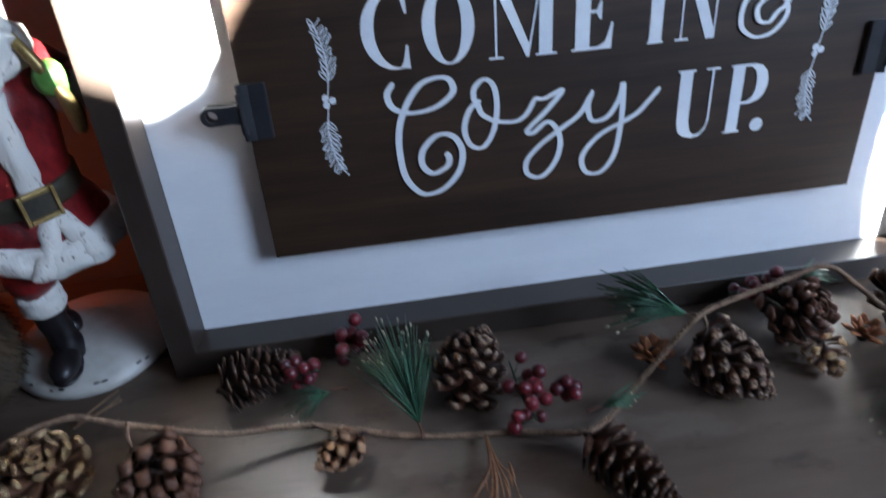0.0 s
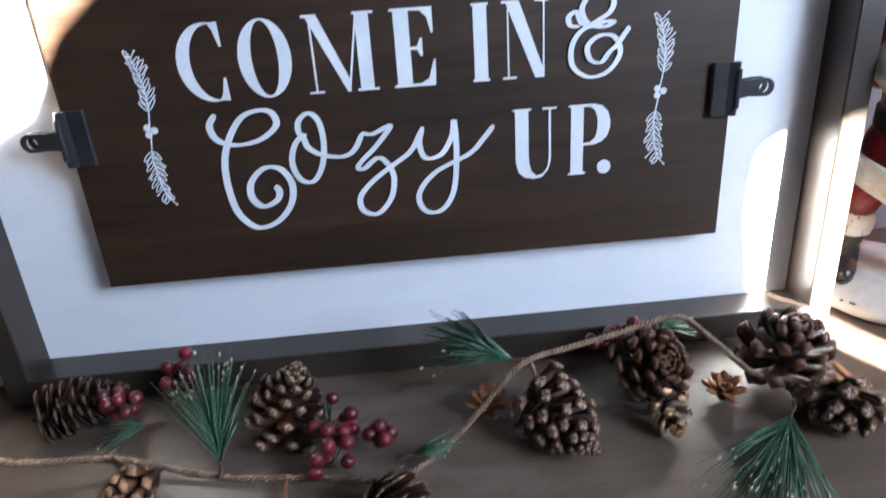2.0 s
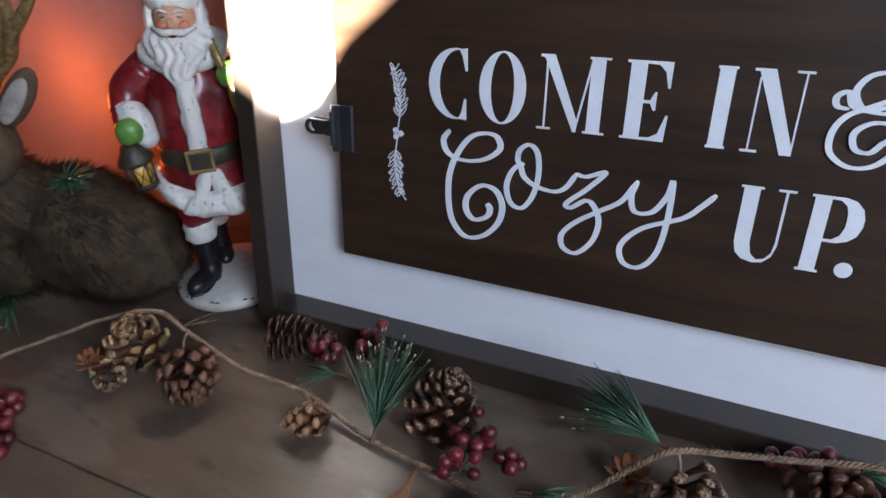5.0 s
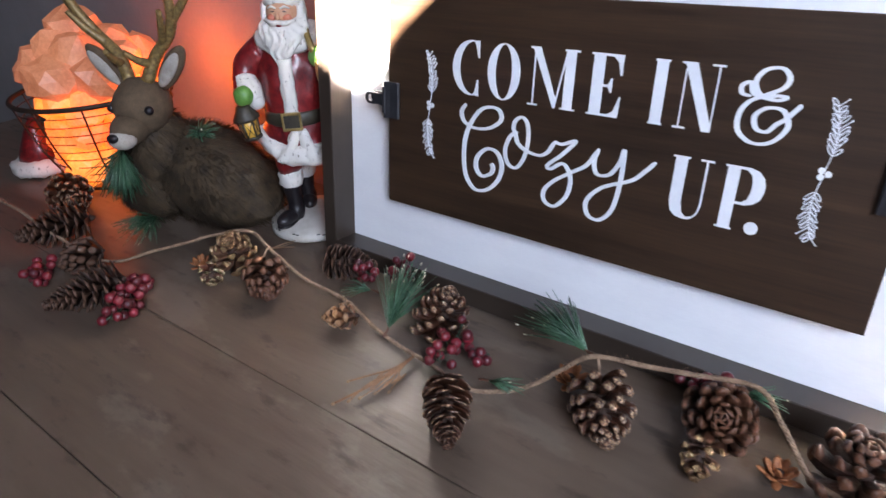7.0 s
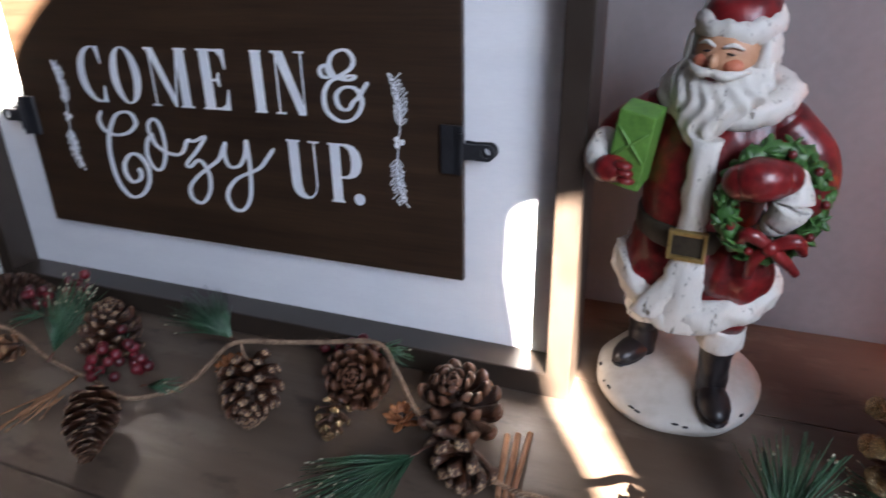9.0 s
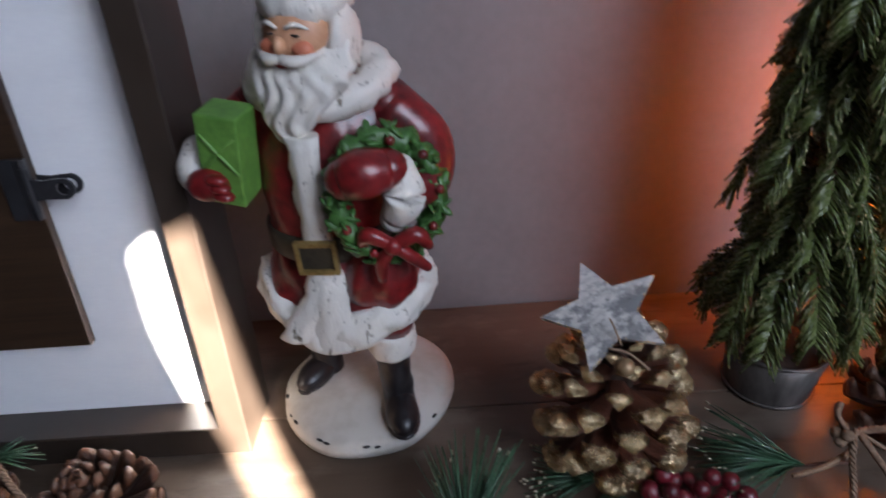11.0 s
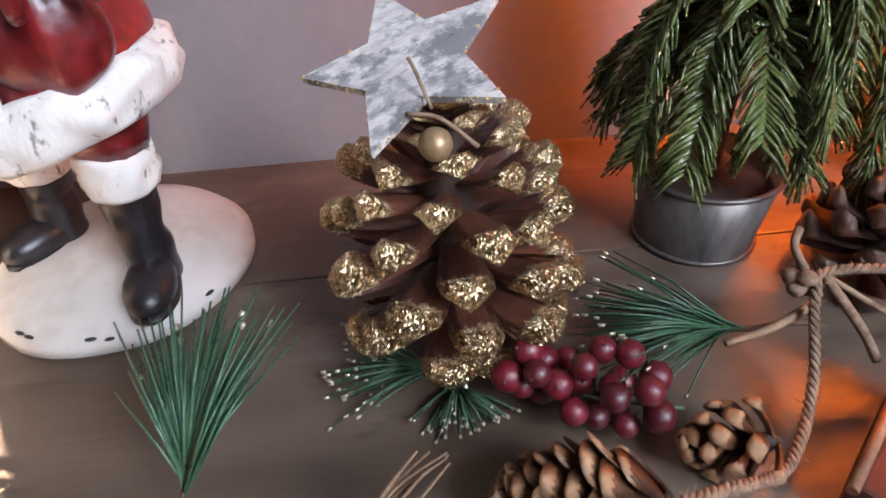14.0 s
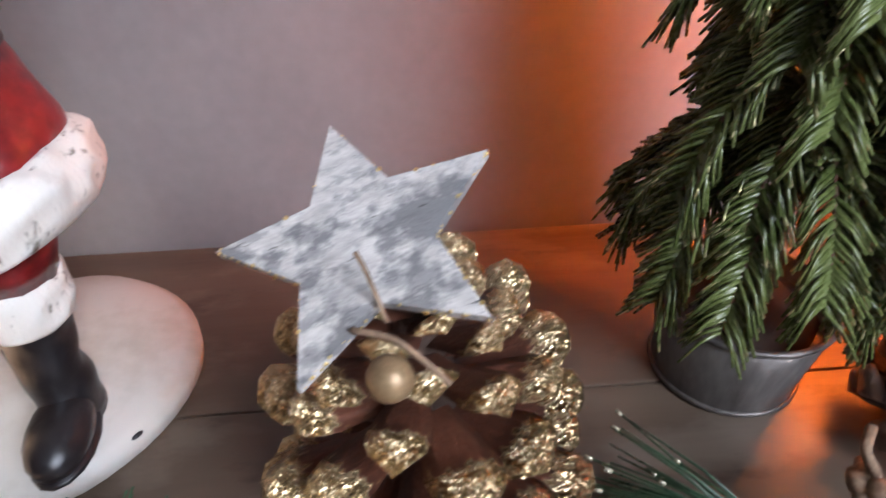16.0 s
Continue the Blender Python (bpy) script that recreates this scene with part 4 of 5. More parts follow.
M["rust_twig"] = surf("rusty_dry_stalk", (0.10, 0.042, 0.018), (0.30, 0.145, 0.065), 90, 0.7, 0.4)
spray = thing("dried_spray", "rusty brown dried spray hanging from the twine onto the table", "dried spray", pose(0.061, 0.322, 0.004))
for dx, dy, bow, r in ((-0.032, -0.055, 0.004, 0.0013), (-0.012, -0.075, -0.005, 0.0012), (-0.022, -0.086, 0.006, 0.0017), (0.002, -0.053, 0.008, 0.0011), (-0.006, -0.066, 0.007, 0.0009), (0.012, -0.044, 0.005, 0.0009)):
    stalk = part("stalk", tube(bmesh.new(), spline([(0, 0.008, 0.004), (dx * 0.15 + bow * 0.3, dy * 0.35, 0.006), (dx * 0.6 + bow * 0.6, dy * 0.68, 0.005), (dx, dy, 0.002)], 5), r, 6, 0, lambda t: 1 - 0.35 * t), M["rust_twig"], spray)
    part("bud", ball(bmesh.new(), (dx, dy, 0.002), (0.0017, 0.0026, 0.0015), u=8, v=6), M["twig"], stalk, "pale dry bud")
    part("leaf", ball(bmesh.new(), (dx * 0.45 + bow * 0.6 + 0.003, dy * 0.55, 0.005), (0.0012, 0.008, 0.0009), u=8, v=6), M["rust_twig"], stalk)
twigs((0.748, 0.300, 0.040), (0.05, 0.026, 0.008), 9, 0.046, 0.34, "bundle of pale dry twigs over a cone")
twigs((0.748, 0.300, 0.040), (-0.012, 0.0, -0.03), 4, 0.036, 0.5, "short pale twig ends crossing the twine")
twigs((-0.255, 0.402, 0.006), (0.04, 0.015, 0.004), 4, 0.055, 0.15, "thin brown twig lying beside the figurine")
bare = thing("bare_twig", "bare tan twig lying over the pine sprig by the knot", "twig", pose(0.905, 0.374, 0.030))
part("twig", tube(bmesh.new(), spline([(-0.006, -0.002, 0), (0.016, 0.002, 0.002), (0.040, 0.012, 0.004)], 6), 0.0019, 7, 0, lambda t: 0.75 + 0.4 * t), M["twig"], bare)
M["cinnamon"] = surf("cinnamon_bark", (0.13, 0.05, 0.02), (0.32, 0.15, 0.07), 60, 0.7, 0.5, stretch=(1, 1, 0.2))
for x, y, yaw, tilt in ((0.500, 0.357, -7, 6), (0.493, 0.355, -10, 8), (0.507, 0.360, -3, 5)):
    s = thing("cinnamon_stick", "slim cinnamon stick leaning on the twine", "cinnamon stick", pose(x, y, 0.006, 0, 0, -yaw) @ pose(0, 0, 0, 90 - tilt), "cinnamon sticks")
    bm = bmesh.new()
    bmesh.ops.create_cone(bm, cap_ends=True, segments=12, radius1=0.0026, radius2=0.0022, depth=0.07)
    part("stick", bm, M["cinnamon"], s, smooth=True)


# ---- figurines ----
M["red_glaze"] = surf("dark_red_paint", (0.030, 0.003, 0.004), (0.23, 0.014, 0.015), 18, 0.34, 0.4, coat=0.2, spread=(0.34, 0.60))
M["fur_white"] = surf("aged_white_fur", (0.12, 0.09, 0.06), (0.66, 0.62, 0.56), 120, 0.6, 1.0, stretch=(1.5, 1.5, 0.55), fine=3, spread=(0.33, 0.42))
M["skin"] = surf("painted_flesh", (0.45, 0.20, 0.10), (0.62, 0.36, 0.22), 30, 0.45, 0.1)
M["blush"] = surf("ruddy_cheek_paint", (0.50, 0.13, 0.07), (0.66, 0.26, 0.15), 40, 0.45, 0.1)
M["boot"] = surf("black_boot_paint", (0.006, 0.005, 0.006), (0.020, 0.016, 0.017), 30, 0.36, 0.3)
M["snow"] = surf("chipped_white_base", (0.40, 0.36, 0.30), (0.54, 0.51, 0.46), 14, 0.42, 0.08, spread=(0.25, 0.55))
M["belt"] = surf("dark_belt", (0.015, 0.012, 0.008), (0.05, 0.04, 0.025), 40, 0.5, 0.2)
M["buckle"] = surf("antique_gold", (0.2, 0.13, 0.04), (0.5, 0.36, 0.14), 60, 0.4, 0.2, metal=0.6)
M["green"] = surf("bright_green_paint", (0.06, 0.17, 0.03), (0.17, 0.36, 0.07), 30, 0.4, 0.2)
M["leaf"] = surf("dark_green_wreath", (0.012, 0.045, 0.010), (0.07, 0.19, 0.04), 150, 0.4, 1.0)
M["lantern"] = surf("amber_pane", (0.5, 0.26, 0.03), (0.75, 0.45, 0.08), 60, 0.35, 0.1)
SANTA = [M[k] for k in ("red_glaze", "fur_white", "skin", "boot", "snow", "belt", "buckle", "green", "leaf", "lantern", "blush")]
RED, FUR, SKIN, BOOT, SNOW, BELT, GOLD, GREEN, LEAF, AMBER, BLUSH = range(11)


def loft(bm, rows, slot, n=28, fuzz=0.0, freq=80, caps=True):
    """A body of elliptical rings: (x, y, z, rx, ry)."""
    rings = []
    for x, y, z, rx, ry in rows:
        ring = []
        for k in range(n):
            a = 2 * math.pi * k / n
            p = Vector((x + rx * math.cos(a), y + ry * math.sin(a), z))
            if fuzz:
                p += Vector((math.cos(a), math.sin(a), 0.4)) * fuzz * noise.noise(p * freq)
            ring.append(bm.verts.new(p))
        rings.append(ring)
    for a, b in zip(rings, rings[1:]):
        for k in range(n):
            f = bm.faces.new((a[k], a[(k + 1) % n], b[(k + 1) % n], b[k]))
            f.smooth, f.material_index = True, slot
    if caps:
        for r in (rings[0][::-1], rings[-1]):
            bm.faces.new(r).material_index = slot
    return bm


def limb(bm, points, radii, slot, n=14, fuzz=0.0):
    line = spline(points, 5)
    rad = spline([(r, 0) for r in radii], 5)
    tube(bm, line, 1.0, n, slot, lambda t: rad[min(len(rad) - 1, round(t * (len(rad) - 1)))].x)
    ball(bm, line[0], [radii[0]] * 3, slot, u=n, v=8)
    ball(bm, line[-1], [radii[-1]] * 3, slot, u=n, v=8)
    return bm


def ring(bm, center, R, r, slot, rot=None, squash=(1, 1, 1), n=30, k=8, fuzz=0.0, freq=120):
    verts = []
    m = Matrix.Translation(center) @ (rot or Matrix()) @ Matrix.Diagonal((*squash, 1))
    for i in range(n):
        a = 2 * math.pi * i / n
        row = []
        for j in range(k):
            b = 2 * math.pi * j / k
            p = m @ Vector(((R + r * math.cos(b)) * math.cos(a), (R + r * math.cos(b)) * math.sin(a), r * math.sin(b)))
            if fuzz:
                q = m @ Vector((R * math.cos(a), R * math.sin(a), 0))
                p += (p - q).normalized() * fuzz * noise.noise(p * freq)
            row.append(bm.verts.new(p))
        verts.append(row)
    for i in range(n):
        for j in range(k):
            f = bm.faces.new((verts[i][j], verts[(i + 1) % n][j], verts[(i + 1) % n][(j + 1) % k], verts[i][(j + 1) % k]))
            f.smooth, f.material_index = True, slot
    return bm


def figurine(m, label, gift):
    bm = bmesh.new()
    # snowy oval base, dented by the boots
    loft(bm, [(0, 0.003, 0.0, 0.064, 0.066), (0, 0.003, 0.004, 0.0700, 0.0715), (0, 0.003, 0.010, 0.0695, 0.0710), (0, 0.004, 0.0155, 0.063, 0.065), (0, 0.004, 0.0200, 0.045, 0.050), (0, 0.006, 0.0225, 0.016, 0.02)], SNOW, 48, 0.0022, 28)
    for a in (196, 200, 214, 222, 236, 247, 252, 262, 279, 286, 301, 318, 330):
        ball(bm, (0.0668 * math.cos(radians(a)), 0.003 + 0.0682 * math.sin(radians(a)), 0.0112 + 0.0028 * math.sin(a)), (0.0012 + 0.0022 * abs(math.sin(a * 7)), 0.0013, 0.0009), BOOT, pose(0, 0, 0, 0, 0, a + 90), u=8, v=5)
    # boots, cuffs, trousers
    legs = ((-0.034, 0.014, (-0.012, -0.024), 0.060), (0.030, -0.022, (0.010, -0.036), 0.071)) if gift else ((-0.025, -0.014, (-0.020, -0.032), 0.072), (-0.014, 0.038, (0.004, -0.020), 0.066))
    for x, y, toe, top in legs:
        turn = math.degrees(math.atan2(toe[0], -toe[1]))
        ball(bm, (x + toe[0] * 0.55, y + toe[1] * 0.55, 0.0265), (0.0128, 0.0225, 0.0105), BOOT, pose(0, 0, 0, 0, 0, turn), fuzz=0.001)
        ball(bm, (x + toe[0] * 0.50, y + toe[1] * 0.50, 0.0195), (0.0134, 0.0240, 0.0040), BOOT, pose(0, 0, 0, 0, 0, turn))
        loft(bm, [tuple(q) for q in spline([(x + toe[0] * 0.1, y + toe[1] * 0.1, 0.018, 0.0125, 0.0140), (x, y, 0.034, 0.0122, 0.0130), (x, y, 0.046, 0.0116, 0.0122), (x, y + 0.001, top - 0.010, 0.0128, 0.0134), (x, y + 0.002, top, 0.0138, 0.0145)], 4)], BOOT, 24, 0.0022, 75)
        loft(bm, [tuple(q) for q in spline([(x, y + 0.002, top - 0.002, 0.0140, 0.0148), (x, y + 0.002, top + 0.002, 0.0172, 0.0178), (x, y + 0.003, top + 0.012, 0.0180, 0.0186), (x, y + 0.003, top + 0.020, 0.0168, 0.0174), (x, y + 0.003, top + 0.022, 0.0140, 0.0150)], 4)], FUR, 36, 0.0022, 170)
        loft(bm, [(x, y + 0.004, top + 0.018, 0.0160, 0.0165), (x * 0.97, y + 0.005, top + 0.030, 0.0200, 0.0205), (x * 0.8, y * 0.7, 0.128, 0.0210, 0.022)], RED, 24, 0.0022, 55)
    # coat: skirt and torso; the hem rises to both sides
    coat = bmesh.new()
    loft(coat, [tuple(q) for q in spline([(0.002, -0.004, 0.110, 0.056, 0.046), (0.002, -0.003, 0.130, 0.0535, 0.045), (0, -0.002, 0.150, 0.049, 0.043), (-0.001, -0.002, 0.170, 0.0425, 0.0395), (-0.001, 0, 0.188, 0.0440, 0.041), (0, 0.002, 0.215, 0.0475, 0.0415), (0.002, 0.004, 0.240, 0.0485, 0.037), (0.003, 0.005, 0.262, 0.042, 0.029), (0.003, 0.004, 0.280, 0.022, 0.02)], 4)], RED, 56, 0.0028, 42)
    loft(coat, [tuple(q) for q in spline([(0.002, -0.004, 0.094, 0.054, 0.045), (0.002, -0.004, 0.096, 0.0600, 0.0510), (0.002, -0.004, 0.104, 0.0640, 0.0545), (0.002, -0.004, 0.115, 0.0620, 0.0525), (0.002, -0.004, 0.123, 0.0555, 0.046)], 5)], FUR, 110, 0.0030, 120)
    for v in coat.verts:
        f = max(0, min(1, (0.165 - v.co.z) / 0.045))
        v.co.z += (0 if gift else 0.017) * f + f * ((0.28 if gift else 0.02) * max(0, v.co.x - 0.004) + (0.50 if gift else 0.42) * max(0, -0.012 - v.co.x))
        fold = math.sin(v.co.x * 190 + v.co.z * 70) * math.sin(v.co.z * 105)
        v.co.y -= 0.0020 * fold * (1 if v.co.y < 0 else 0)
    merge(bm, coat)
    # fur front edge: one fall over the other, or parting below the buckle
    falls = (((-0.002, 0.162), (-0.009, 0.138), (-0.024, 0.107), 0.0085, 0.0125), ((0.001, 0.162), (0.000, 0.140), (-0.001, 0.098), 0.0095, 0.0165)) if gift else (((0.001, 0.160), (-0.008, 0.140), (-0.019, 0.118), 0.0075, 0.0105), ((0.006, 0.160), (0.014, 0.140), (0.022, 0.112), 0.0075, 0.0110))
    for a, b, c, w0, w1 in falls:
        loft(bm, [tuple(q) for q in spline([(c[0], -0.0525, c[1], w1 * 0.8, 0.0045), (c[0], -0.0530, c[1] + 0.006, w1, 0.0065), (b[0], -0.0485, b[1], (w0 + w1) / 2, 0.0065), (a[0], -0.0415, a[1], w0, 0.006)], 5)], FUR, 26, 0.0024, 150)
    loft(bm, [tuple(q) for q in spline([(-0.001, -0.0415, 0.174, 0.0095, 0.006), (-0.001, -0.0425, 0.205, 0.0095, 0.006), (0.0, -0.0395, 0.250, 0.0095, 0.006)], 5)], FUR, 24, 0.0024, 150)
    # belt and buckle
    loft(bm, [(-0.001, -0.002, 0.163, 0.0440, 0.0415), (-0.001, -0.002, 0.165, 0.0458, 0.0434), (-0.001, -0.001, 0.179, 0.0458, 0.0434), (-0.001, -0.001, 0.181, 0.0440, 0.0415)], BELT, 48, 0.0010, 60)
    for x0, x1, z0, z1 in ((-0.0155, -0.0125, 0.160, 0.184), (0.0085, 0.0115, 0.160, 0.184), (-0.0125, 0.0085, 0.160, 0.1635), (-0.0125, 0.0085, 0.1805, 0.184)):
        merge(bm, box(x0, x1, -0.0515, -0.0470, z0, z1, 0.0008), GOLD)
    merge(bm, box(-0.013, 0.009, -0.0492, -0.045, 0.162, 0.182), BELT)
    if gift:
        # arm that holds the parcel
        limb(bm, [(-0.038, 0.004, 0.250), (-0.062, 0.002, 0.234), (-0.070, -0.014, 0.222), (-0.068, -0.030, 0.222)], (0.0190, 0.0185, 0.0150, 0.0130), RED, 20)
        limb(bm, [(-0.071, -0.026, 0.236), (-0.072, -0.032, 0.226), (-0.069, -0.034, 0.218)], (0.0105, 0.0130, 0.0105), FUR, 18)
        ball(bm, (-0.060, -0.046, 0.2235), (0.0135, 0.0105, 0.0105), RED)
        for k in range(3):
            ball(bm, (-0.051 + 0.001 * k, -0.053, 0.230 - 0.0055 * k), (0.0070, 0.0050, 0.0032), RED, pose(0, 0, 0, 0, 10, 0), u=10, v=6)
        parcel = box(-0.0130, 0.0130, -0.0125, 0.0125, -0.029, 0.029, 0.0015)
        for k in range(-1, 2, 2):
            limb(parcel, [(-0.010 * k, -0.0126, 0.016), (0, -0.0134, 0.006), (0.011 * k, -0.0126, -0.006)], (0.0011, 0.0011, 0.0011), GREEN, 6)
        bmesh.ops.transform(parcel, matrix=pose(-0.048, -0.034, 0.238, 2, 9, -6), verts=parcel.verts)
        merge(bm, parcel, GREEN)
        # arm through the wreath
        limb(bm, [(0.042, 0.004, 0.250), (0.064, 0.000, 0.228), (0.066, -0.020, 0.212), (0.056, -0.036, 0.212)], (0.0190, 0.0185, 0.0170, 0.0140), RED, 20)
        limb(bm, [(0.056, -0.044, 0.230), (0.058, -0.048, 0.214), (0.050, -0.047, 0.199)], (0.0090, 0.0125, 0.0090), FUR, 20)
        limb(bm, [(0.050, -0.048, 0.232), (0.036, -0.054, 0.232), (0.026, -0.054, 0.229)], (0.0120, 0.0150, 0.0125), RED, 18)
        hoop = pose(0.046, -0.042, 0.211, 80, 0, 24)
        ring(bm, hoop.translation, 0.0305, 0.0062, LEAF, hoop.to_3x3().to_4x4(), (1, 1.15, 1), 64, 10, 0.006, 230)
        for k in range(130):
            a, b = k * 0.42, k * 2.4
            q = hoop @ Vector(((0.0305 + 0.0066 * math.cos(b)) * math.cos(a), 1.15 * (0.0305 + 0.0066 * math.cos(b)) * math.sin(a), 0.0066 * math.sin(b)))
            ball(bm, q, (0.0056, 0.0027, 0.0014), LEAF, pose(0, 0, 0, random.uniform(-60, 60), random.uniform(-70, 70), random.uniform(0, 360)), u=8, v=5)
        for k in range(9):
            a = k * 0.7
            ball(bm, hoop @ Vector((0.0305 * math.cos(a), 0.035 * math.sin(a), 0.008)), (0.0030, 0.0030, 0.0030), RED, u=8, v=6)
        # ribbon bow with two tails, and the gathered cloth below it
        for a, b, c, w in (((0.050, -0.060, 0.188), (0.036, -0.062, 0.196), (0.030, -0.058, 0.186), 0.0052), ((0.050, -0.060, 0.188), (0.064, -0.058, 0.194), (0.070, -0.054, 0.184), 0.0052), ((0.050, -0.060, 0.188), (0.042, -0.060, 0.176), (0.040, -0.058, 0.162), 0.0042), ((0.050, -0.060, 0.188), (0.060, -0.058, 0.178), (0.068, -0.054, 0.168), 0.0042)):
            limb(bm, [a, b, c], (0.0040, w, 0.0030), RED, 12)
        ball(bm, (0.050, -0.062, 0.188), (0.0055, 0.0050, 0.0055), RED)
        cloth = ball(bmesh.new(), (0.032, -0.037, 0.150), (0.026, 0.015, 0.026), RED, u=40, v=24, fuzz=0.003, freq=60)
        for v in cloth.verts:
            k = math.sin(math.atan2(v.co.x - 0.036, 0.205 - v.co.z) * 16)
            v.co.y -= 0.0026 * k if v.co.y < -0.04 else 0
        merge(bm, cloth)
    else:
        limb(bm, [(-0.038, 0.004, 0.254), (-0.060, 0.000, 0.236), (-0.066, -0.012, 0.216)], (0.0190, 0.0185, 0.0150), RED, 20)
        limb(bm, [(-0.064, -0.010, 0.222), (-0.056, -0.020, 0.208), (-0.050, -0.024, 0.196)], (0.0150, 0.0165, 0.0120), FUR, 20)
        ball(bm, (-0.063, -0.036, 0.206), (0.0130, 0.0120, 0.0140), GREEN, fuzz=0.0015, freq=120)
        lantern = bmesh.new()
        loft(lantern, [(0, 0, 0.000, 0.0125, 0.0125), (0, 0, 0.003, 0.0135, 0.0135), (0, 0, 0.005, 0.0125, 0.0125)], BELT, 6)
        loft(lantern, [(0, 0, 0.004, 0.0110, 0.0110), (0, 0, 0.029, 0.0140, 0.0140)], AMBER, 6)
        loft(lantern, [(0, 0, 0.027, 0.0185, 0.0185), (0, 0, 0.031, 0.0180, 0.0180), (0, 0, 0.041, 0.0110, 0.0110), (0, 0, 0.046, 0.0090, 0.0090)], BELT, 6)
        for k in range(6):
            a, b = 2 * math.pi * k / 6, 2 * math.pi * (k + 1) / 6
            lo, hi = [Vector((0.0110 * math.cos(q), 0.0110 * math.sin(q), 0.004)) for q in (a, b)], [Vector((0.0140 * math.cos(q), 0.0140 * math.sin(q), 0.028)) for q in (a, b)]
            for q0, q1, r in ((lo[0], hi[0], 0.0014), (lo[0], hi[1], 0.0006), (lo[1], hi[0], 0.0006)):
                tube(lantern, [q0, q0.lerp(q1, 0.5), q1], r, 5, BELT)
        bmesh.ops.transform(lantern, matrix=pose(-0.060, -0.040, 0.150, 0, -8, 12), verts=lantern.verts)
        merge(bm, lantern)
        limb(bm, [(0.042, 0.004, 0.254), (0.062, -0.004, 0.236), (0.056, -0.022, 0.236)], (0.019, 0.0175, 0.014), RED, 20)
        limb(bm, [(0.056, -0.020, 0.230), (0.052, -0.026, 0.238)], (0.0150, 0.0140), FUR, 18)
        ball(bm, (0.044, -0.036, 0.249), (0.0125, 0.0120, 0.0135), GREEN, fuzz=0.0015, freq=120)
        limb(bm, [(0.044, -0.044, 0.243), (0.047, -0.046, 0.228), (0.048, -0.044, 0.214)], (0.0045, 0.0070, 0.0055), GOLD)
        limb(bm, [(0.040, -0.040, 0.256), (0.034, -0.032, 0.274), (0.030, -0.010, 0.288)], (0.0045, 0.0040, 0.0035), GOLD)
    # head, beard, cap
    head = bmesh.new()
    ball(head, (0.002, -0.012, 0.317), (0.026, 0.027, 0.028), SKIN)
    ball(head, (0.001, -0.040, 0.3160), (0.0038, 0.0055, 0.0062), SKIN)
    for sx in (-1, 1):
        ball(head, (0.002 + sx * 0.0115, -0.0335, 0.3130), (0.0078, 0.006, 0.0062), BLUSH)
        ball(head, (0.002 + sx * 0.0090, -0.0362, 0.3225), (0.0036, 0.0016, 0.0009), BOOT, pose(0, 0, 0, 0, sx * 8, 0), u=10, v=6)
        limb(head, [(0.002 + sx * 0.0040, -0.0375, 0.3275), (0.002 + sx * 0.0100, -0.0365, 0.3298), (0.002 + sx * 0.0165, -0.0330, 0.3268)], (0.0014, 0.0018, 0.0009), FUR, 8)
    ball(head, (0.001, -0.0400, 0.3035), (0.0056, 0.003, 0.0030), RED)
    beard = bmesh.new()
    rows = [tuple(q) for q in spline([(0.000, -0.040, 0.240, 0.002, 0.002), (0.000, -0.041, 0.250, 0.010, 0.007), (0.001, -0.038, 0.266, 0.0215, 0.012), (0.003, -0.031, 0.283, 0.0330, 0.017), (0.004, -0.024, 0.297, 0.0385, 0.019), (0.003, -0.014, 0.310, 0.035, 0.017), (0.002, -0.006, 0.322, 0.030, 0.014)], 6)]
    loft(beard, rows, FUR, 96)
    for v in beard.verts:
        a = math.atan2(v.co.y + 0.02, v.co.x)
        k = 1 + 0.050 * math.sin(15 * a + 2.6 * math.sin(v.co.z * 150)) + 0.045 * noise.noise(v.co * 110)
        v.co.x, v.co.y = 0.002 + (v.co.x - 0.002) * k, -0.02 + (v.co.y + 0.02) * k
    merge(head, beard)
    for sx in (-1, 1):
        limb(head, [(0.002 + sx * 0.002, -0.0432, 0.3078), (0.002 + sx * 0.011, -0.0415, 0.3068), (0.002 + sx * 0.0235, -0.031, 0.3100)], (0.0036, 0.0042, 0.0018), FUR, 10)
        ball(head, (0.002 + sx * 0.027, -0.006, 0.312), (0.0085, 0.018, 0.026), FUR, fuzz=0.004, freq=120)
    ball(head, (0.002, 0.006, 0.310), (0.032, 0.026, 0.034), FUR, fuzz=0.003, freq=90)
    ring(head, (0.002, -0.002, 0.3405), 0.0240, 0.0085, FUR, pose(0, 0, 0, 14, 0, 0), (1, 1, 1.30), 48, 12, 0.003, 140)
    loft(head, [tuple(q) for q in spline([(0.002, -0.003, 0.340, 0.0270, 0.0270), (0.002, 0.001, 0.352, 0.0262, 0.0262), (0.003, 0.003, 0.360, 0.0215, 0.022), (0.004, 0.005, 0.3660, 0.012, 0.0125), (0.005, 0.005, 0.3675, 0.002, 0.002)], 4)], RED, 36, 0.0015, 60)
    bmesh.ops.transform(head, matrix=pose(0.004, -0.008, 0.2965, 0, 3, -15 if gift else -6) @ Matrix.Diagonal((0.85, 0.85, 0.80, 1)) @ pose(-0.002, 0.008, -0.312), verts=head.verts)
    merge(bm, head)
    ring(bm, (0.005, 0.000, 0.271), 0.034, 0.0105, FUR, pose(0, 0, 0, 16), (1.05, 0.85, 1), 48, 12, 0.004, 120)
    ob = link("santa_figurine", bm, SANTA)
    ob.matrix_basis = m
    return tagged(ob, label, "figurine", "santa figurines")


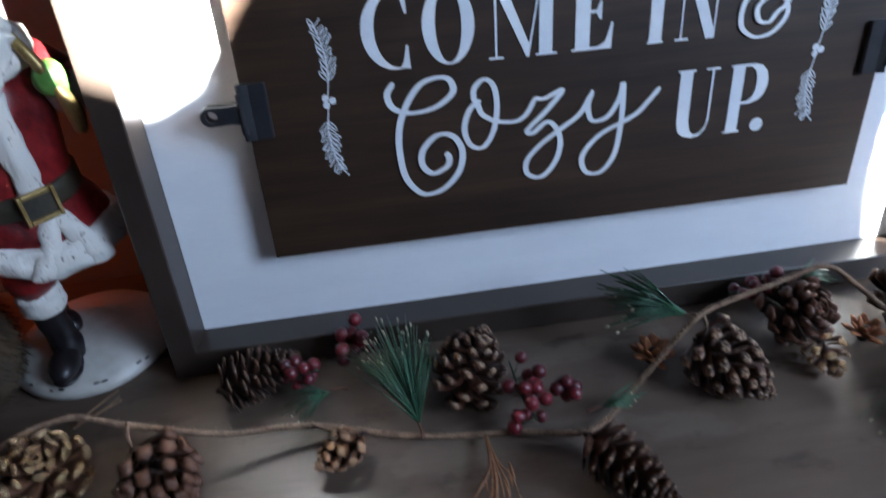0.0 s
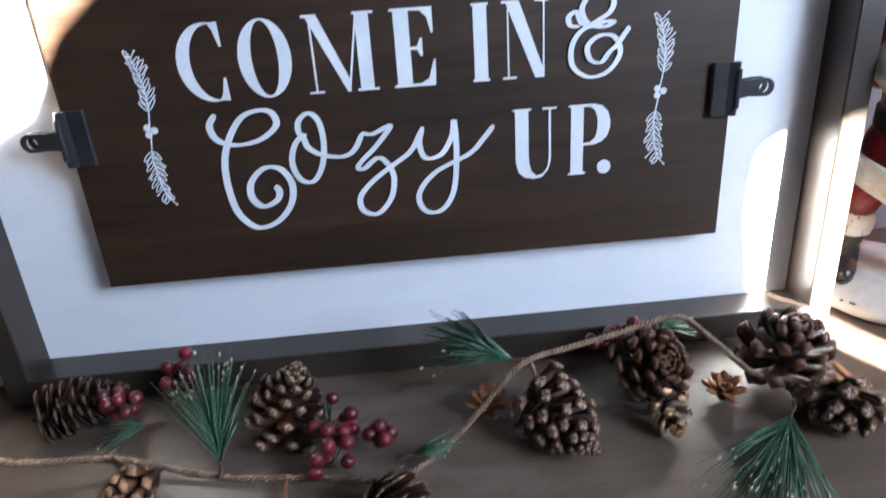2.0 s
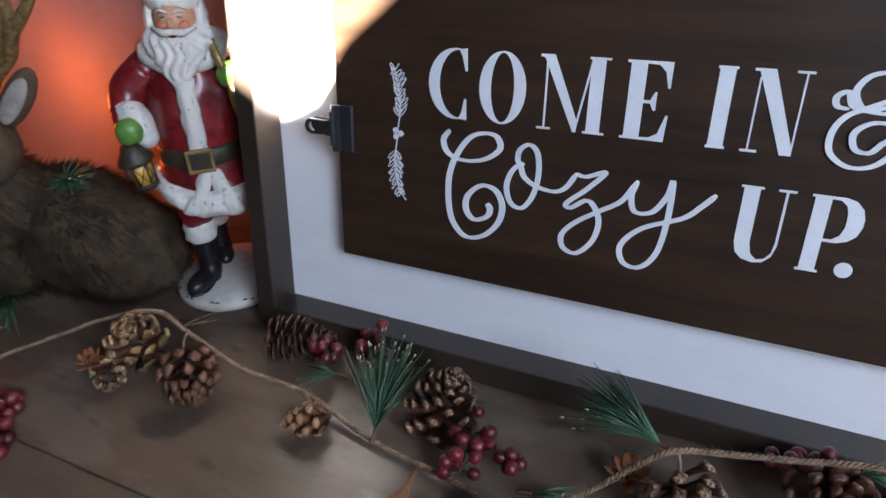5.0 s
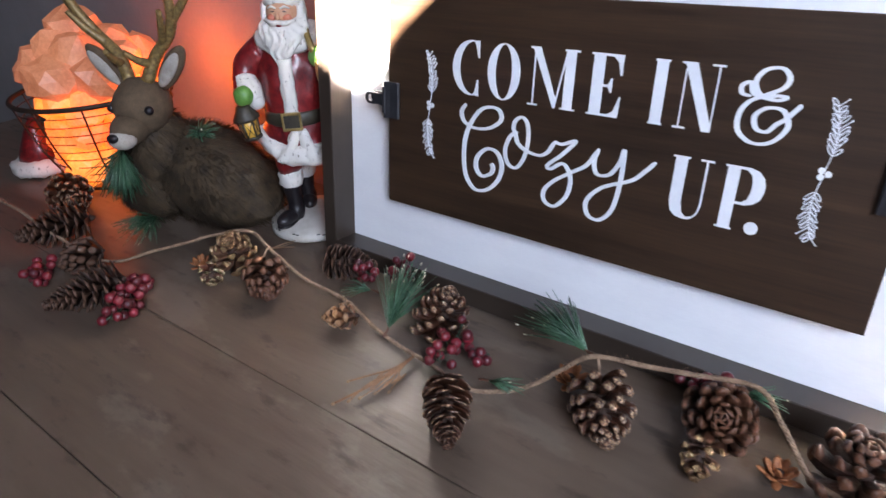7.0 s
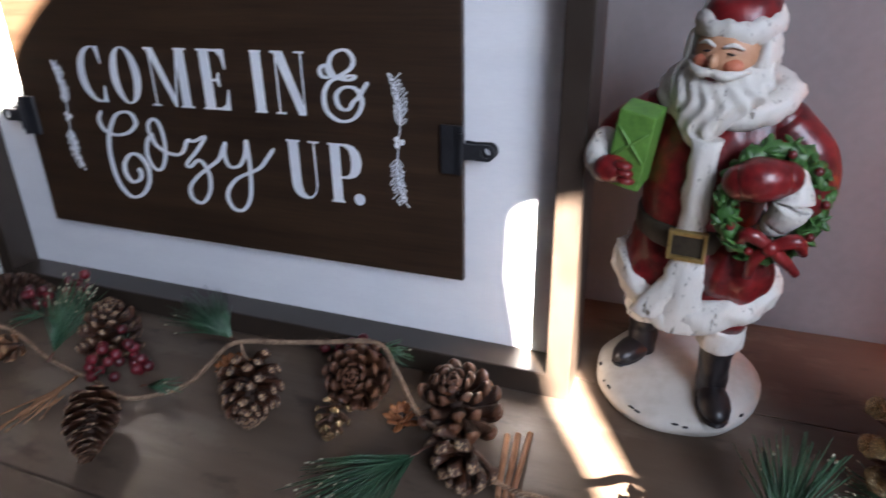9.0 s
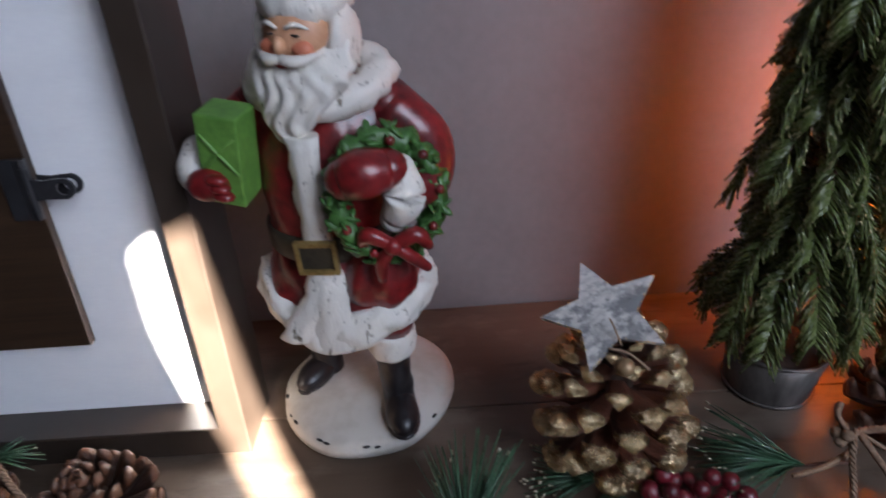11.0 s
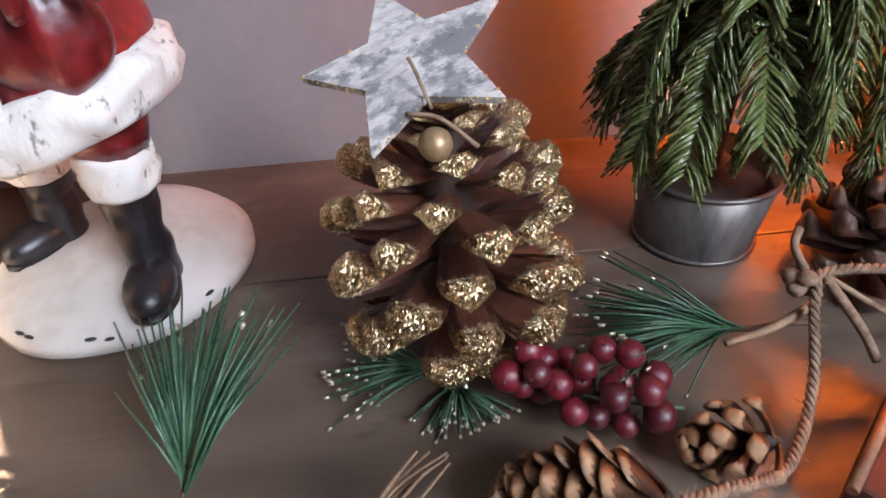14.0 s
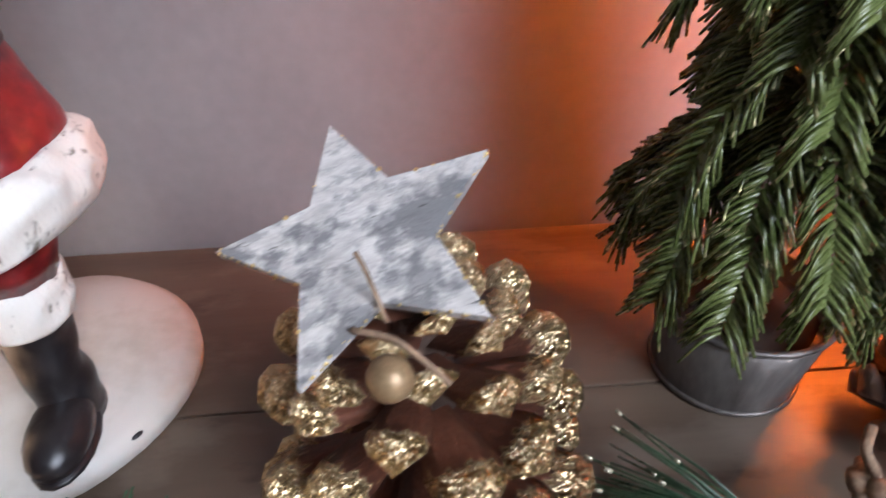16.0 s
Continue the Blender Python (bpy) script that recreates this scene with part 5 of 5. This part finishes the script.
figurine(pose(0.614, 0.496, 0, 0, 0, -6), "painted santa figurine with green parcel and wreath on white base", True)
figurine(pose(-0.262, 0.500, 0, 0, 0, 40) @ Matrix.Diagonal((0.95, 0.95, 1, 1)), "painted santa figurine with green mitten carrying an amber lantern", False)

# ---- deer figurine ----
M["hair"] = surf("bristly_brown_fibre", (0.018, 0.011, 0.005), (0.105, 0.066, 0.032), 60, 0.8, 0.5)
M["deer_face"] = surf("felt_brown_face", (0.06, 0.038, 0.02), (0.14, 0.09, 0.05), 80, 0.9, 0.4)
M["muzzle"] = surf("white_felt_muzzle", (0.3, 0.26, 0.21), (0.5, 0.45, 0.39), 80, 0.9, 0.3)
M["antler"] = surf("gold_dusted_antler", (0.06, 0.035, 0.015), (0.42, 0.28, 0.1), 180, 0.45, 0.5, metal=0.25)


def deer():
    bm = bmesh.new()
    parts = [((-0.412, 0.440, 0.070), (0.112, 0.066, 0.074)), ((-0.358, 0.448, 0.052), (0.056, 0.066, 0.052)), ((-0.460, 0.425, 0.080), (0.056, 0.056, 0.066)), ((-0.458, 0.398, 0.118), (0.042, 0.042, 0.062)), ((-0.492, 0.392, 0.062), (0.056, 0.050, 0.062))]
    for c, r in parts:
        ball(bm, c, r, 0, u=32, v=20, fuzz=0.006, freq=45)
    head = pose(-0.448, 0.385, 0.180, 0, 0, 18) @ Matrix.Diagonal((1.22, 1.2, 1.2, 1))
    tmp = bmesh.new()
    ball(tmp, (0, 0, 0.004), (0.031, 0.034, 0.033), 1, fuzz=0.001)
    ball(tmp, (0, -0.028, -0.014), (0.019, 0.024, 0.018), 1, fuzz=0.001)
    ball(tmp, (0, -0.043, -0.021), (0.0165, 0.014, 0.012), 2)
    ball(tmp, (0, -0.056, -0.016), (0.007, 0.005, 0.005), 3)
    for sx in (-1, 1):
        ball(tmp, (sx * 0.026, -0.020, 0.006), (0.005, 0.005, 0.005), 3, u=10, v=8)
        ball(tmp, (sx * 0.045, 0.010, 0.046), (0.012, 0.007, 0.032), 1, pose(0, 0, 0, 0, sx * 42, 0))
        ball(tmp, (sx * 0.045, 0.004, 0.045), (0.008, 0.004, 0.025), 2, pose(0, 0, 0, 0, sx * 42, 0))
        main = spline([(sx * 0.012, 0.004, 0.032), (sx * 0.026, 0.012, 0.058), (sx * 0.052, 0.014, 0.085), (sx * 0.066, 0.006, 0.120), (sx * 0.062, 0.0, 0.165)], 6)
        tube(tmp, main, 0.0078, 8, 4, lambda t: 1 - 0.45 * t)
        for k, d in ((9, (sx * 0.022, -0.02, 0.038)), (14, (sx * 0.034, 0.004, 0.040)), (19, (-sx * 0.022, -0.01, 0.036)), (4, (-sx * 0.008, -0.028, 0.020))):
            tube(tmp, spline([main[k], main[k] + Vector(d) * 0.55 + Vector((0, 0, -0.003)), main[k] + Vector(d)], 5), 0.0056, 8, 4, lambda t: 1 - 0.5 * t)
    bmesh.ops.transform(tmp, matrix=head, verts=tmp.verts)
    merge(bm, tmp)
    for _ in range(17000):
        c, r = random.choices(parts, (5, 3, 3, 2, 3))[0]
        d = Vector((random.gauss(0, 1), random.gauss(0, 1), random.gauss(0, 1))).normalized()
        p = Vector(c) + Vector((d.x * r[0], d.y * r[1], d.z * r[2]))
        if p.z < 0.004:
            continue
        lie = (Vector((0.8, 0.1, -0.5)) - d * d.dot(Vector((0.8, 0.1, -0.5)))).normalized()
        e = p + (lie + d * random.uniform(0.4, 1.3)).normalized() * random.uniform(0.008, 0.018)
        s = d.cross(lie) * 0.0012
        f = bm.faces.new([bm.verts.new(q) for q in (p - s, p + s, e)])
        f.material_index = 0
    ob = link("deer_figurine", bm, [M["hair"], M["deer_face"], M["muzzle"], M["boot"], M["antler"]])
    tagged(ob, "lying deer figurine of brown bristle with gold-dusted antlers", "figurine")


deer()
sprig((-0.450, 0.346, 0.140), (-0.452, 0.340, 0.136), (-0.006, -0.008, -0.03), 340, 0.060, 0.75, "dark green sprig collar hanging on the deer", 0.02, radius=0.0012)
sprig((-0.392, 0.425, 0.138), (-0.388, 0.422, 0.142), (0.02, -0.004, 0.012), 90, 0.032, 0.6, "dark sprig on the back of the deer", 0.02, radius=0.0012)

# ---- salt lamps in wire baskets ----
M["wire"] = surf("dark_rusty_wire", (0.02, 0.013, 0.01), (0.06, 0.035, 0.022), 90, 0.6, 0.3, metal=0.5)


def glow(name, hot, cool, strength):
    """Salt crystal lit from inside: brighter and yellower in its thin parts."""
    m = surf(name, (0.45, 0.16, 0.07), (0.75, 0.36, 0.2), 25, 0.45, 0.5)
    nodes, links = m.node_tree.nodes, m.node_tree.links
    n = nodes.new("ShaderNodeTexNoise")
    n.inputs["Scale"].default_value = 14
    co = next(k for k in nodes if k.type == "TEX_COORD")
    links.new(co.outputs["Object"], n.inputs["Vector"])
    r = nodes.new("ShaderNodeValToRGB")
    r.color_ramp.elements[0].position, r.color_ramp.elements[1].position = 0.35, 0.68
    r.color_ramp.elements[0].color, r.color_ramp.elements[1].color = (*cool, 1), (*hot, 1)
    links.new(n.outputs["Fac"], r.inputs[0])
    b = nodes["Principled BSDF"]
    links.new(r.outputs[0], b.inputs["Emission Color"])
    b.inputs["Emission Strength"].default_value = strength
    return m


M["salt_hot"] = glow("glowing_salt_crystal", (1.0, 0.25, 0.02), (1.0, 0.085, 0.006), 0.024)
M["salt_dim"] = glow("dim_salt_crystal", (1.0, 0.30, 0.10), (0.8, 0.2, 0.08), 0.0030)


def rock(bm, center, r, seed):
    tmp = bmesh.new()
    bmesh.ops.create_icosphere(tmp, subdivisions=2, radius=1)
    for v in tmp.verts:
        k = 1 + 0.35 * noise.noise(v.co * 1.3 + Vector((seed, 0, 0)))
        v.co = Vector(center) + Vector((v.co.x * r[0], v.co.y * r[1], v.co.z * r[2])) * k
    return merge(bm, tmp)


def salt_lamp(x, y, rim, foot, high, watts, label):
    lamp = thing("salt_lamp", label, "lamp", pose(x, y, 0), "salt lamps")
    for z, r, t in ((high, rim, 0.004), (0.006, foot, 0.003)):
        part("rim_wire", ring(bmesh.new(), (0, 0, z), r, t, 0, n=48), M["wire"], lamp)
    for k in range(10):
        a = 2 * math.pi * k / 10
        line = spline([(foot * math.cos(a), foot * math.sin(a), 0.006), ((foot * 0.4 + rim * 0.6) * math.cos(a), (foot * 0.4 + rim * 0.6) * math.sin(a), high * 0.5), (rim * math.cos(a), rim * math.sin(a), high)], 5)
        part("upright_wire", tube(bmesh.new(), line, 0.0016, 6), M["wire"], lamp)
    for k in range(1, 10):
        f = k / 10
        part("hoop_wire", ring(bmesh.new(), (0, 0, 0.006 + (high - 0.006) * f), foot * (1 - f) + rim * f + 0.004 * math.sin(math.pi * f), 0.0009, 0, n=40, k=5), M["wire"], lamp)
    random.seed(7)
    for k in range(46):
        f = random.random() ** 0.8
        z = 0.02 + (high - 0.02) * f
        rr = (foot * (1 - f) + rim * f) * 0.80 * (0.75 + 0.25 * random.random())
        a = k * 2.39996
        part("salt_crystal", rock(bmesh.new(), (rr * math.cos(a), rr * math.sin(a), z), [rim * random.uniform(0.16, 0.26) for _ in range(3)], k), M["salt_hot"], lamp)
    for k in range(14):
        a, q = k * 2.39996, math.sqrt(k / 14)
        part("salt_crystal", rock(bmesh.new(), (rim * 0.72 * q * math.cos(a), rim * 0.72 * q * math.sin(a), high + rim * 0.75 * (1 - 0.7 * q)), [rim * random.uniform(0.26, 0.38) for _ in range(3)], 50 + k), M["salt_dim"], lamp, "pale pink salt crystal")
    # added point light standing in for the crystals' glow; the lamp has no such part
    glow_light = new("salt_lamp_glow_light", bpy.data.lights.new("salt_lamp_glow_light", "POINT"))
    glow_light.data.energy, glow_light.data.color, glow_light.data.shadow_soft_size = watts, (1.0, 0.15, 0.012), 0.03
    return lamp, glow_light


# each added light hangs in open air outside its basket, to tint the wall orange
lamp, glow_light = salt_lamp(-0.725, 0.450, 0.128, 0.078, 0.158, 0.0205, "lit orange salt lamp: crystals heaped in a dark wire basket")
glow_light.location = (-0.58, 0.520, 0.19)
lamp, glow_light = salt_lamp(1.150, 0.500, 0.085, 0.060, 0.130, 0.080, "lit orange salt lamp behind the small tree")
glow_light.location = (1.075, 0.540, 0.200)
glow_light.data.color = (1.0, 0.20, 0.018)

# ---- red hat ornament at the end of the table ----
hat = thing("red_hat_ornament", "small red felt hat ornament with a woolly white brim", "ornament", pose(-0.875, 0.385, 0))
part("hat", loft(bmesh.new(), [(0, 0, 0.02, 0.042, 0.042), (0.003, 0, 0.05, 0.032, 0.032), (0.008, 0, 0.085, 0.016, 0.016), (0.012, 0, 0.105, 0.004, 0.004)], 0, 24, 0.002, 60), M["red_glaze"], hat)
part("brim", ring(bmesh.new(), (0, 0, 0.016), 0.040, 0.015, 0, n=36, k=12, fuzz=0.006, freq=140), M["fur_white"], hat, "woolly off-white brim")

# ---- little tree in a bucket ----
M["tin"] = surf("galvanised_tin", (0.075, 0.066, 0.06), (0.19, 0.17, 0.155), 30, 0.42, 0.15, metal=0.6, stretch=(1, 1, 0.3))
M["fir"] = surf("fir_needle_green", (0.040, 0.062, 0.014), (0.150, 0.180, 0.060), 40, 0.27, 0.1)
M["fir_gilt"] = surf("fir_needle_gilt", (0.25, 0.2, 0.08), (0.7, 0.62, 0.36), 200, 0.3, 0.2, metal=0.5)
tree = thing("potted_tree", "small artificial fir tree with drooping branches in a tin bucket", "artificial tree", pose(0.938, 0.485, 0))
bucket = part("bucket", loft(bmesh.new(), [(0, 0, 0.0, 0.0325, 0.0325), (0, 0, 0.003, 0.0335, 0.0335), (0, 0, 0.006, 0.0328, 0.0328), (0, 0, 0.046, 0.0385, 0.0385), (0, 0, 0.0462, 0.0370, 0.0370), (0, 0, 0.036, 0.0355, 0.0355)], 0, 48), M["tin"], tree, "plain galvanised tin bucket")
part("rim", ring(bmesh.new(), (0, 0, 0.0462), 0.0385, 0.0015, 0, n=48), M["tin"], bucket)
part("foot_ring", ring(bmesh.new(), (0, 0, 0.0025), 0.0335, 0.0013, 0, n=48), M["tin"], bucket)
part("moss", ball(bmesh.new(), (0, 0, 0.034), (0.035, 0.035, 0.008), fuzz=0.004, freq=120), M["core"], tree)
part("trunk", tube(bmesh.new(), spline([(0, 0, 0.03), (0.002, 0, 0.15), (0, 0.002, 0.28), (0, 0, 0.40)], 6), 0.006, 8, 0, lambda t: 1 - 0.7 * t), M["stem"], tree)
random.seed(11)
for k in range(112):
    f = max(0, (k - 13.5) / 98)
    z = 0.115 + 0.33 * f if k > 13 else random.uniform(0.100, 0.125)
    reach = 0.059 * (1 - 0.66 * f) * random.uniform(0.6, 1.1)
    a = k * 2.39996 + random.uniform(-0.2, 0.2)
    out = Vector((math.cos(a), math.sin(a), 0))
    if k <= 13:
        reach = random.uniform(0.042, 0.062)
    drop = reach * (random.uniform(0.45, 1.05) if k > 13 else random.uniform(0.5, 0.85))
    line = spline([Vector((0, 0, z)), out * reach * 0.45 + Vector((0, 0, z + 0.010)), out * reach * 0.85 + Vector((0, 0, z - drop * 0.45)), out * reach + Vector((0, 0, z - drop))], 7)
    if line[-1].y > 0.108:
        for q in line:
            q.y *= 0.108 / line[-1].y
    bm = tube(bmesh.new(), line, 0.0012, 5, 2, lambda t: 1 - 0.5 * t)
    for i, p in enumerate(line[4:], 4):
        d = (line[min(i + 1, len(line) - 1)] - line[i - 1]).normalized()
        s = d.cross(Vector((0, 0, 1))).normalized()
        w = s.cross(d)
        for j in range(7):
            t = (math.pi if j % 2 else 0) + random.uniform(-0.7, 0.7)
            e = (d * 0.8 + s * math.cos(t) * 0.85 + w * math.sin(t) * 0.6).normalized()
            l = random.uniform(0.013, 0.018)
            o = p + d * random.uniform(-0.003, 0.003)
            tube(bm, [o, o + e * l * 0.55, o + (e + d * 0.25) * l], 0.00105, 4, 0, lambda q: 1 - 0.45 * q)
            if random.random() < 0.26:
                tube(bm, [o + (e + d * 0.2) * l * 0.72, o + (e + d * 0.2) * l * 1.02], 0.00062, 3, 1)
    part("branch", bm, [M["fir"], M["fir_gilt"], M["stem"]], tree)

# ---- one long branch hanging beside the bucket
line = spline([(0.004, -0.002, 0.15), (0.030, -0.022, 0.150), (0.054, -0.036, 0.105), (0.060, -0.040, 0.040)], 9)
bm = tube(bmesh.new(), line, 0.0013, 5, 2, lambda t: 1 - 0.5 * t)
for i, p in enumerate(line[7:], 7):
    d = (line[min(i + 1, len(line) - 1)] - line[i - 1]).normalized()
    s = d.cross(Vector((0, 1, 0))).normalized()
    w = s.cross(d)
    for j in range(10):
        t = j * 2.4 + i
        e = (d * 0.9 + s * math.cos(t) * 0.75 + w * math.sin(t) * 0.6).normalized()
        l = random.uniform(0.011, 0.017)
        tube(bm, [p, p + e * l * 0.55, p + (e + d * 0.2) * l], 0.00105, 4, 0, lambda q: 1 - 0.45 * q)
        if random.random() < 0.3:
            tube(bm, [p + (e + d * 0.2) * l * 0.72, p + (e + d * 0.2) * l * 1.02], 0.00066, 3, 1)
part("branch", bm, [M["fir"], M["fir_gilt"], M["stem"]], tree)

# ---- dark red wooden block with a cinnamon edge ----
M["barn_red"] = surf("dark_red_stained_wood", (0.03, 0.008, 0.006), (0.085, 0.02, 0.014), 30, 0.5, 0.3, stretch=(1, 4, 4))
crate = thing("red_wooden_box", "dark red wooden box with a tan stick along its edge", "box", pose(0.917, 0.310, 0, 0, 0, 42))
part("box", box(0.0, 0.072, -0.085, 0.0, 0.0, 0.022, 0.002), M["barn_red"], crate)
part("edge_stick", tube(bmesh.new(), [Vector((-0.004, -0.001, 0.024)), Vector((0.036, -0.0015, 0.0245)), Vector((0.074, -0.001, 0.024))], 0.0022, 8), M["cinnamon"], crate, "tan cinnamon stick")
